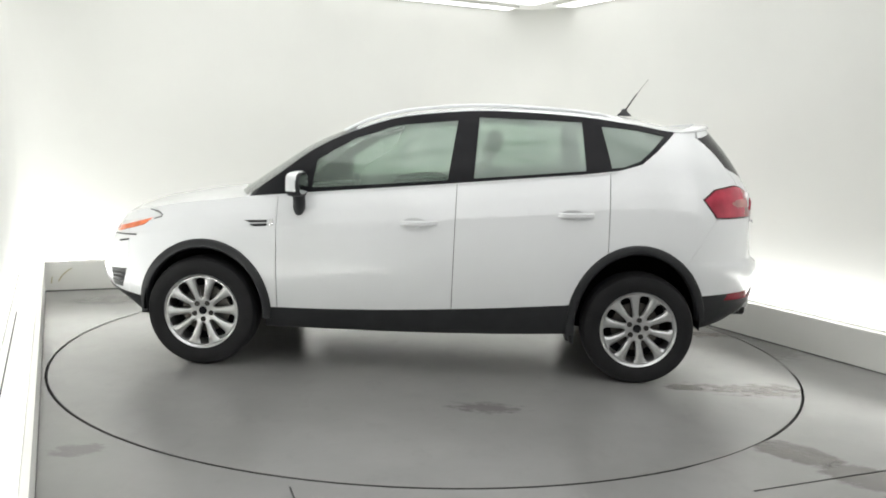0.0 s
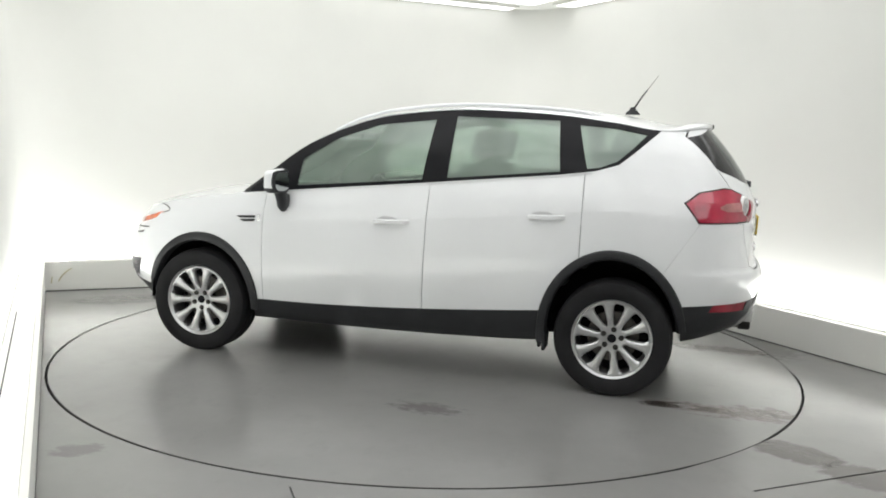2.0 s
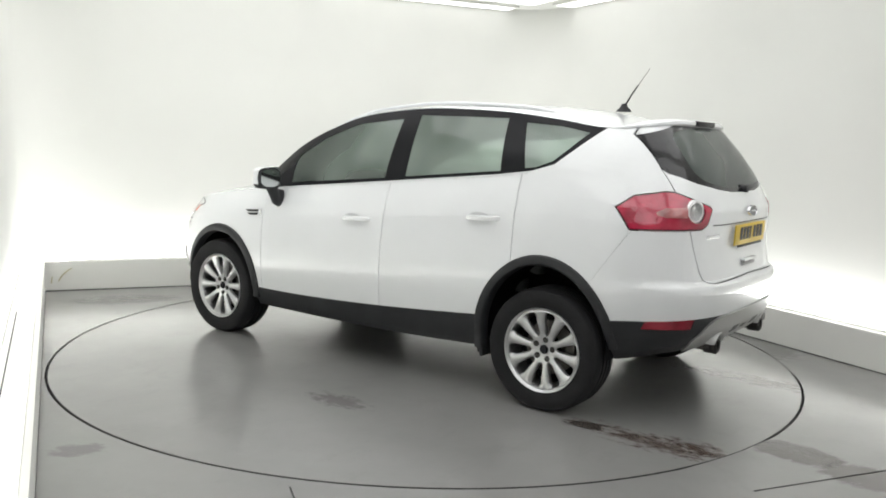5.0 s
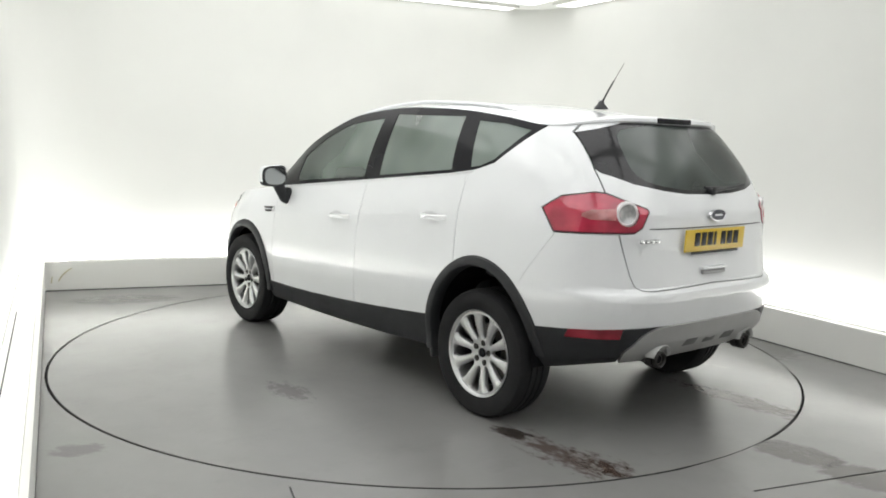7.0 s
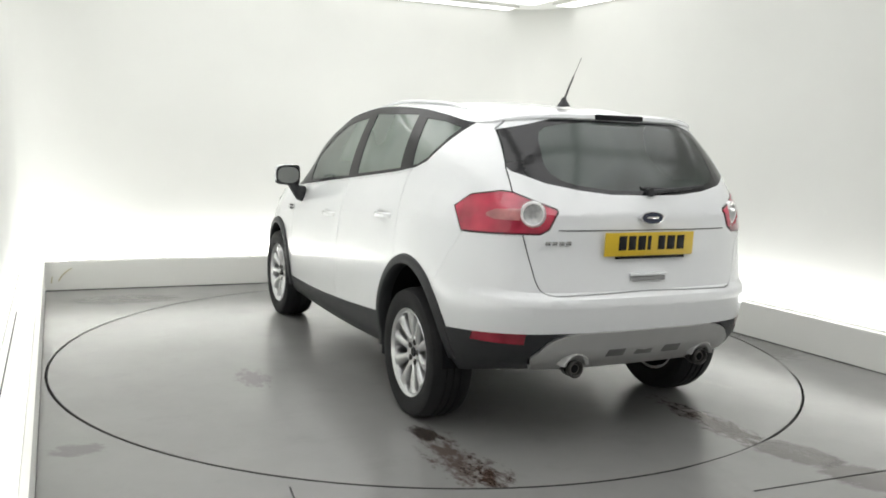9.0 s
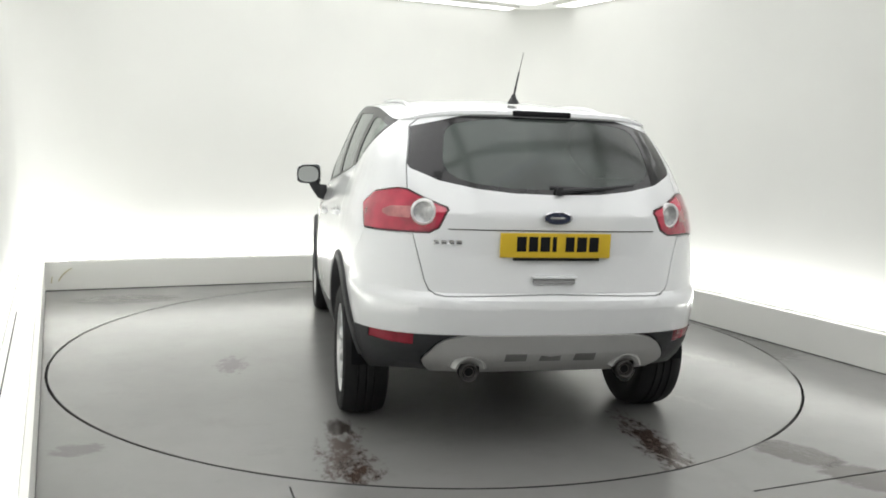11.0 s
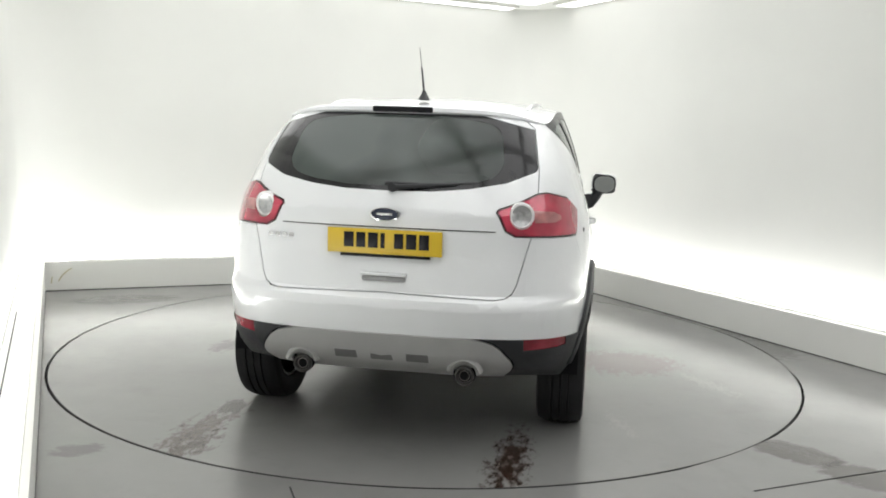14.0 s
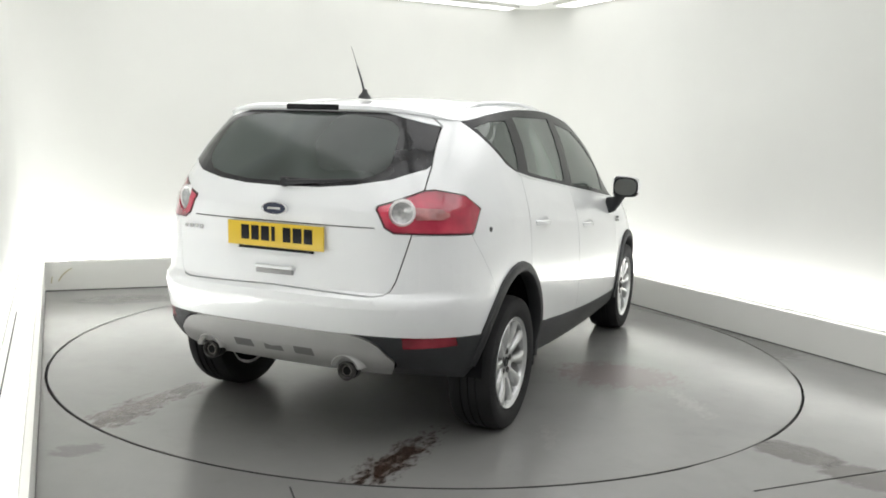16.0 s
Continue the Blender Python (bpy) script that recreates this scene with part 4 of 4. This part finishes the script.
        sec.append([p - n * 0.07 + up * (0.002 + 0.022 * f), p + n * 0.004 * f + up * 0.022 * f, p + n * 0.022 * f + up * 0.012 * f, p + n * 0.025 * f - up * 0.006 * f, p + n * 0.012 * f - up * 0.016 * f, p - n * 0.03 - up * 0.02 * f])
    sp = part("spoiler", both(sweep(sec)), PAINT, GATE, "white roof spoiler")
    part("high_stop_lamp", box(0.034, 0.29, 0.028, Matrix.Translation((-1.834, 0, 1.587)), 0.008), GLOSSY_BLACK, GATE, "dark high-level stop lamp")
    # wiper
    wip = part("rear_wiper", join(tube([(-2.095, -0.02, 1.234), (-2.088, -0.12, 1.243), (-2.064, -0.30, 1.256)], 0.013, 8, 0.6), tube([(-2.068, 0.02, 1.25), (-2.075, -0.2, 1.246), (-2.036, -0.40, 1.262)], 0.010, 8), tube([(-2.06, -0.02, 1.232), (-2.105, -0.02, 1.234)], 0.02, 14)), PLASTIC, GATE, "black rear wiper")
    part("sensor_plug", tube([(-1.655, -flank(-1.655, 1.044) + 0.004, 1.044), (-1.656, -flank(-1.655, 1.044) - 0.002, 1.044)], 0.012, 14), PLASTIC, car, "small black plug")


FACE_BACK = Matrix.Rotation(radians(-90), 4, "Y") @ Matrix.Rotation(radians(90), 4, "Z")


def oval(a, b, n=2.8, steps=32):
    """A squared-off oval outline."""
    out = []
    for k in range(steps):
        c, d = math.cos(2 * math.pi * k / steps), math.sin(2 * math.pi * k / steps)
        out.append((a * math.copysign(abs(c) ** (2 / n), c), b * math.copysign(abs(d) ** (2 / n), d)))
    return out


def build_side_details():
    # pull handles over flat discs, tinted greyer for the shade of shallow cups
    for xa, xb, z, door in ((0.125, -0.105, 0.944, "front_door"), (-0.83, -1.05, 1.026, "rear_door")):
        sec, cup = [], []
        for k in range(11):
            f = k / 10
            x = xa + (xb - xa) * f
            y = flank(x, z)
            bow = 0.032 * math.sin(math.pi * min(max((f - 0.02) / 0.96, 0), 1)) ** 0.5
            zc = z + 0.008 * (f - 0.5)
            sec.append([(x, y + bow - 0.012, zc - 0.014), (x, y + bow + 0.002, zc - 0.012), (x, y + bow + 0.004, zc + 0.008), (x, y + bow - 0.012, zc + 0.014)])
        a, b = two("door_handle", sweep(sec), PAINT, car, "white pull handle")
        for ob, d in ((a, DOORS[door][0]), (b, DOORS[door][1])):
            ob.parent = d
        xm = xa * 0.6 + xb * 0.4
        dish = lathe([(0.0, 0.0), (0.055, 0.0005), (0.06, 0.0)], 28)
        bmesh.ops.transform(dish, matrix=Matrix.Translation((xm, flank(xm, z) + 0.0015, z - 0.006)) @ Matrix.Rotation(radians(-8), 4, "X") @ Matrix.Diagonal((1.3, 1, 0.62, 1)), verts=dish.verts)
        a, b = two("grip_cup", dish, surface("shaded_cup", (0.62, 0.63, 0.64), 0.4), car, "pale disc tinted for the shade in the grip cup")
        for ob, d in ((a, DOORS[door][0]), (b, DOORS[door][1])):
            ob.parent = d
    # wing vents
    for dz in (0.0, 1.0):
        pts = [(1.085 - 0.03 * dz, 0.918 - 0.022 * dz), (0.945, 0.926 - 0.022 * dz), (0.945, 0.912 - 0.022 * dz), (1.05 - 0.03 * dz, 0.906 - 0.022 * dz)]
        bm = bmesh.new()
        front = [bm.verts.new((x, flank(x, z) + 0.005, z)) for x, z in pts]
        back = [bm.verts.new((x, flank(x, z) - 0.01, z)) for x, z in pts]
        bm.faces.new(front)
        for i in range(4):
            j = (i + 1) % 4
            bm.faces.new((front[i], front[j], back[j], back[i]))
        two("wing_vent", bm, PLASTIC, car, "black wing vent slat")
    bm = box(0.022, 0.006, 0.04, Matrix.Translation((0.918, flank(0.918, 0.91) + 0.002, 0.912)), 0.002)
    two("vent_badge", bm, CHROME, car, "small chrome vent trim")
    # bright strip under the side windows
    sec = []
    for k in range(31):
        x = 0.98 - 2.16 * k / 30
        z = float(np.interp(-x, (-1.075, 0.15, 0.99, 1.2), (1.066, 1.186, 1.272, 1.302))) - 0.008
        y = flank(x, z) + 0.002
        sec.append([(x, y - 0.006, z - 0.005), (x, y + 0.004, z - 0.004), (x, y + 0.003, z + 0.005), (x, y - 0.006, z + 0.006)])
    two("waist_trim", sweep(sec), PAINT, car, "slim pale waist strip")
    # mirrors
    for s in (1, -1):
        house = box(0.10, 0.182, 0.15, Matrix(), 0.048, 6)
        for v in house.verts:
            v.co.x *= 1 - 0.25 * (v.co.y / 0.1075 if s > 0 else -v.co.y / 0.1075)
            v.co.z *= 1 - 0.10 * (v.co.y / 0.1075 * s)
        m = Matrix.Translation((0.745, 0.992 * s, 1.158)) @ Matrix.Rotation(radians(-8 * s), 4, "Z")
        bmesh.ops.transform(house, matrix=m, verts=house.verts)
        lower = house.copy()
        bisect(house, Vector((0, 0, 1.118)), Vector((0, 0, -1)), True)
        bisect(lower, Vector((0, 0, 1.118)), Vector((0, 0, 1)), True)
        bisect(house, m @ Vector((-0.03, 0, 0)), m.to_3x3() @ Vector((-1, 0, 0)), True)
        bisect(lower, m @ Vector((-0.045, 0, 0)), m.to_3x3() @ Vector((-1, 0, 0)), True)
        ob = part("door_mirror", house, PAINT, car, "white door mirror with black foot")
        part("mirror_shell", lower, PLASTIC, ob, "black lower shell")
        part("mirror_rim", plate(oval(0.087, 0.070), 0.024, m @ Matrix.Translation((-0.022, -0.002 * s, 0)) @ FACE_BACK, 0.008), PLASTIC, ob, "black rim")
        part("mirror_glass", plate(oval(0.075, 0.058), 0.005, m @ Matrix.Translation((-0.044, -0.002 * s, 0)) @ FACE_BACK), surface("mirror_silver", (0.5, 0.52, 0.52), 0.05, metal=1.0, vary=0.01), ob, "silvered mirror glass")
        part("mirror_foot", join(tube([(0.735, 0.955 * s, 1.10), (0.735, 0.93 * s, 1.05), (0.745, 0.90 * s, 1.0), (0.75, 0.87 * s, 0.985)], 0.04, 14, 0.7), box(0.07, 0.07, 0.09, Matrix.Translation((0.745, 0.888 * s, 1.035)), 0.02)), PLASTIC, ob, "black mirror foot")


def build_front():
    """Only the flank end of the nose shows: lamp edge, amber indicator, fog-lamp recess."""
    def panel(name, pts, mat, label, lift):
        bm = bmesh.new()
        step = 10
        # outline given as upper and lower lines over the same run
        (u0, u1), (l0, l1) = pts
        rows = []
        for k in range(step + 1):
            f = k / step
            a = (u0[0] + (u1[0] - u0[0]) * f, u0[1] + (u1[1] - u0[1]) * f)
            b = (l0[0] + (l1[0] - l0[0]) * f, l0[1] + (l1[1] - l0[1]) * f)
            rows.append([bm.verts.new((x, flank(x, z) + lift, z)) for x, z in ((a[0] + (b[0] - a[0]) * j / 3, a[1] + (b[1] - a[1]) * j / 3) for j in range(4))])
        for p, q in zip(rows, rows[1:]):
            for i in range(3):
                bm.faces.new((p[i], p[i + 1], q[i + 1], q[i]))
        for bmx in (bm, mirrored(bm)):
            part(name, thicken(bmx, 0.008), mat, car, label)
    panel("headlamp", (((1.62, 0.925), (2.02, 0.845)), ((1.64, 0.905), (2.03, 0.785))), CLEAR, "clear headlamp edge", 0.003)
    panel("indicator", (((1.69, 0.905), (1.99, 0.822)), ((1.755, 0.858), (1.99, 0.792))), AMBER, "amber side indicator", 0.006)
    # dark strip drawing the shadow along the headlamp's lower shut line
    panel("lamp_shadow_line", (((1.80, 0.798), (2.0, 0.784)), ((1.80, 0.790), (2.0, 0.777))), PLASTIC, "dark strip for the shadow in the shut line under the headlamp", 0.004)
    rim = []
    for x, z in ((1.72, 0.952), (1.66, 0.945), (1.622, 0.926), (1.632, 0.912), (1.68, 0.900)):
        rim.append((x, flank(x, min(z, curve_at(*BELT, x) - 0.004)) + 0.003, z))
    two("headlamp_edge", tube(rim, 0.0035, 6), PLASTIC, car, "dark headlamp seal")
    panel("bumper_slit", (((1.855, 0.765), (1.94, 0.748)), ((1.865, 0.752), (1.94, 0.738))), PLASTIC, "black washer slit", 0.004)
    panel("fog_recess", (((1.865, 0.575), (2.0, 0.565)), ((1.905, 0.452), (1.99, 0.452))), PLASTIC, "black fog-lamp recess", 0.004)


    for z in (0.486, 0.512, 0.538):
        pts = [(x, flank(x, z) + 0.009, z) for x in (1.90, 1.925, 1.955, 1.985)]
        two("grille_slat", tube(pts, 0.004, 6), SLOT, car, "grey grille slat")


def build_roof_details():
    part("aerial_base", join(lathe([(0.0, 0.05), (0.012, 0.048), (0.018, 0.03), (0.034, 0.01), (0.038, 0.0)], 20, "Z")), PLASTIC, car, "black aerial foot").matrix_basis = Matrix.Translation((-1.335, 0, 1.655)) @ Matrix.Diagonal((1.3, 0.8, 1, 1))
    part("aerial", tube([(-1.34, 0, 1.69), (-1.385, 0, 1.765), (-1.42, 0, 1.815)], 0.006, 8, 0.7), PLASTIC, car, "slim black roof aerial")
    part("aerial_whip", tube([(-1.418, 0, 1.812), (-1.485, 0, 1.908)], 0.0018, 6), STEEL, car, "thin steel whip")
    for s in (1, -1):
        pts = []
        for k in range(25):
            f = k / 24
            x = -1.25 + 1.75 * f
            half = curve_at(*ROOF_HALF, x)
            y = 0.80 * half
            ze = curve_at(*ROOF_EDGE, x) + 0.055 * (1 - 0.64) ** 0.85
            lift = 0.012 * min(1, min(f, 1 - f) / 0.08)
            pts.append((x + 0.02, y * s, ze + lift))
        part("roof_rail", tube(pts, 0.011, 10), PAINT, car, "slim white roof rail")


# ---- cabin ----
def rounded_block(sx, sy, sz, m, r):
    return box(sx, sy, sz, m, r, 4)


def build_seat(x, y, width, row):
    seat = part("seat", rounded_block(0.5, width, 0.17, Matrix.Translation((x + 0.12, y, 0.66)), 0.06), CLOTH, car, "grey cloth seat")
    lean = Matrix.Translation((x - 0.18, y, 0.70)) @ Matrix.Rotation(radians(-16), 4, "Y")
    part("seat_back", rounded_block(0.13, width, 0.62, lean @ Matrix.Translation((0, 0, 0.31)), 0.055), CLOTH, seat, "grey cloth backrest")
    for hy in ((0,) if width < 0.7 else (-0.36, 0.36)):
        part("headrest", rounded_block(0.10, 0.27, 0.19, lean @ Matrix.Translation((0.01, hy, 0.755)), 0.045), CLOTH, seat, "grey cloth headrest")
        for k in (-0.06, 0.06):
            part("headrest_post", tube([lean @ Vector((0, hy + k, 0.58)), lean @ Vector((0.005, hy + k, 0.70))], 0.006, 6), CHROME, seat)


def build_cabin():
    part("cabin_floor", join(box(1.75, 1.6, 0.05, Matrix.Translation((0.05, 0, 0.53)), 0.01), box(1.05, 1.06, 0.05, Matrix.Translation((-1.36, 0, 0.53)), 0.01)), CABIN, car, "dark cabin floor")
    for s in (1, -1):
        card = bmesh.new()
        rows = []
        for k in range(15):
            x = 0.93 - 1.83 * k / 14
            zb = curve_at(*BELT, x) - 0.02
            rows.append([card.verts.new((x, (flank(x, z) - 0.045) * s, z)) for z in (0.5, 0.75, 0.95, zb)])
        for p, q in zip(rows, rows[1:]):
            for i in range(3):
                card.faces.new((p[i], p[i + 1], q[i + 1], q[i]))
        bmesh.ops.solidify(card, geom=card.faces[:], thickness=0.01)
        part("door_card", card, CABIN, car, "dark door lining")
    part("dashboard", rounded_block(0.5, 1.44, 0.3, Matrix.Translation((0.88, 0, 0.92)), 0.09), CABIN, car, "dark dashboard")
    wheel = bmesh.new()
    ring = [Vector((0.18 * math.cos(2 * math.pi * k / 32), 0.18 * math.sin(2 * math.pi * k / 32), 0)) for k in range(33)]
    m = Matrix.Translation((0.52, -0.37, 1.0)) @ Matrix.Rotation(radians(-66), 4, "Y")
    wheel = join(wheel, tube([m @ p for p in ring], 0.016, 8), tube([m @ Vector((-0.17, 0, 0)), m @ Vector((0.17, 0, 0))], 0.02, 8), tube([m @ Vector((0, 0, 0)), m @ Vector((0, 0, 0.3))], 0.035, 10))
    part("steering_wheel", wheel, CABIN, car, "black steering wheel")
    for y in (0.37, -0.37):
        build_seat(-0.05, y, 0.50, 0)
    build_seat(-0.92, 0, 1.28, 1)
    part("load_cover", box(0.62, 1.3, 0.03, Matrix.Translation((-1.58, 0, 1.14)), 0.01), CABIN, car, "dark load cover")
    crown = lambda x: curve_at((-1.82, -1.5, -1.1, -0.3, 0.4, 1.09), (0.012, 0.058, 0.06, 0.046, 0.028, 0.012), x)
    xs = [-1.7 + (0.45 + 1.7) * k / 24 for k in range(25)]
    part("headliner", thicken(cap(xs, lambda x: roof_half(x) * 0.985, lambda x: curve_at(*ROOF_EDGE, x) - 0.03, crown, lambda x: curve_at((-1.82, -0.3, 0.3, 1.09), (0.0, 0.0, 0.07, 0.18), x)), 0.008), HEADLINER, car, "pale roof lining")
    part("interior_mirror", box(0.03, 0.22, 0.06, Matrix.Translation((0.52, 0, 1.46)), 0.012), CABIN, car, "dark interior mirror")


build_arches()
build_underside()
build_rear()
build_side_details()
build_front()
build_roof_details()
build_cabin()


# ---- motion: the turntable turns the car once past the camera ----
def motions():
    rows = [(t / 2, math.radians(176.867 - 6.745 * t / 2 - 0.0219 * (t / 2) ** 2 + 0.00053 * (t / 2) ** 3)) for t in range(33)]
    shift = Matrix.Translation((0.033, -0.174, 0))
    walk(table, [(t, Matrix.Rotation(a, 4, "Z")) for t, a in rows])
    walk(car, [(t, Matrix.Rotation(a, 4, "Z") @ shift) for t, a in rows])


motions()
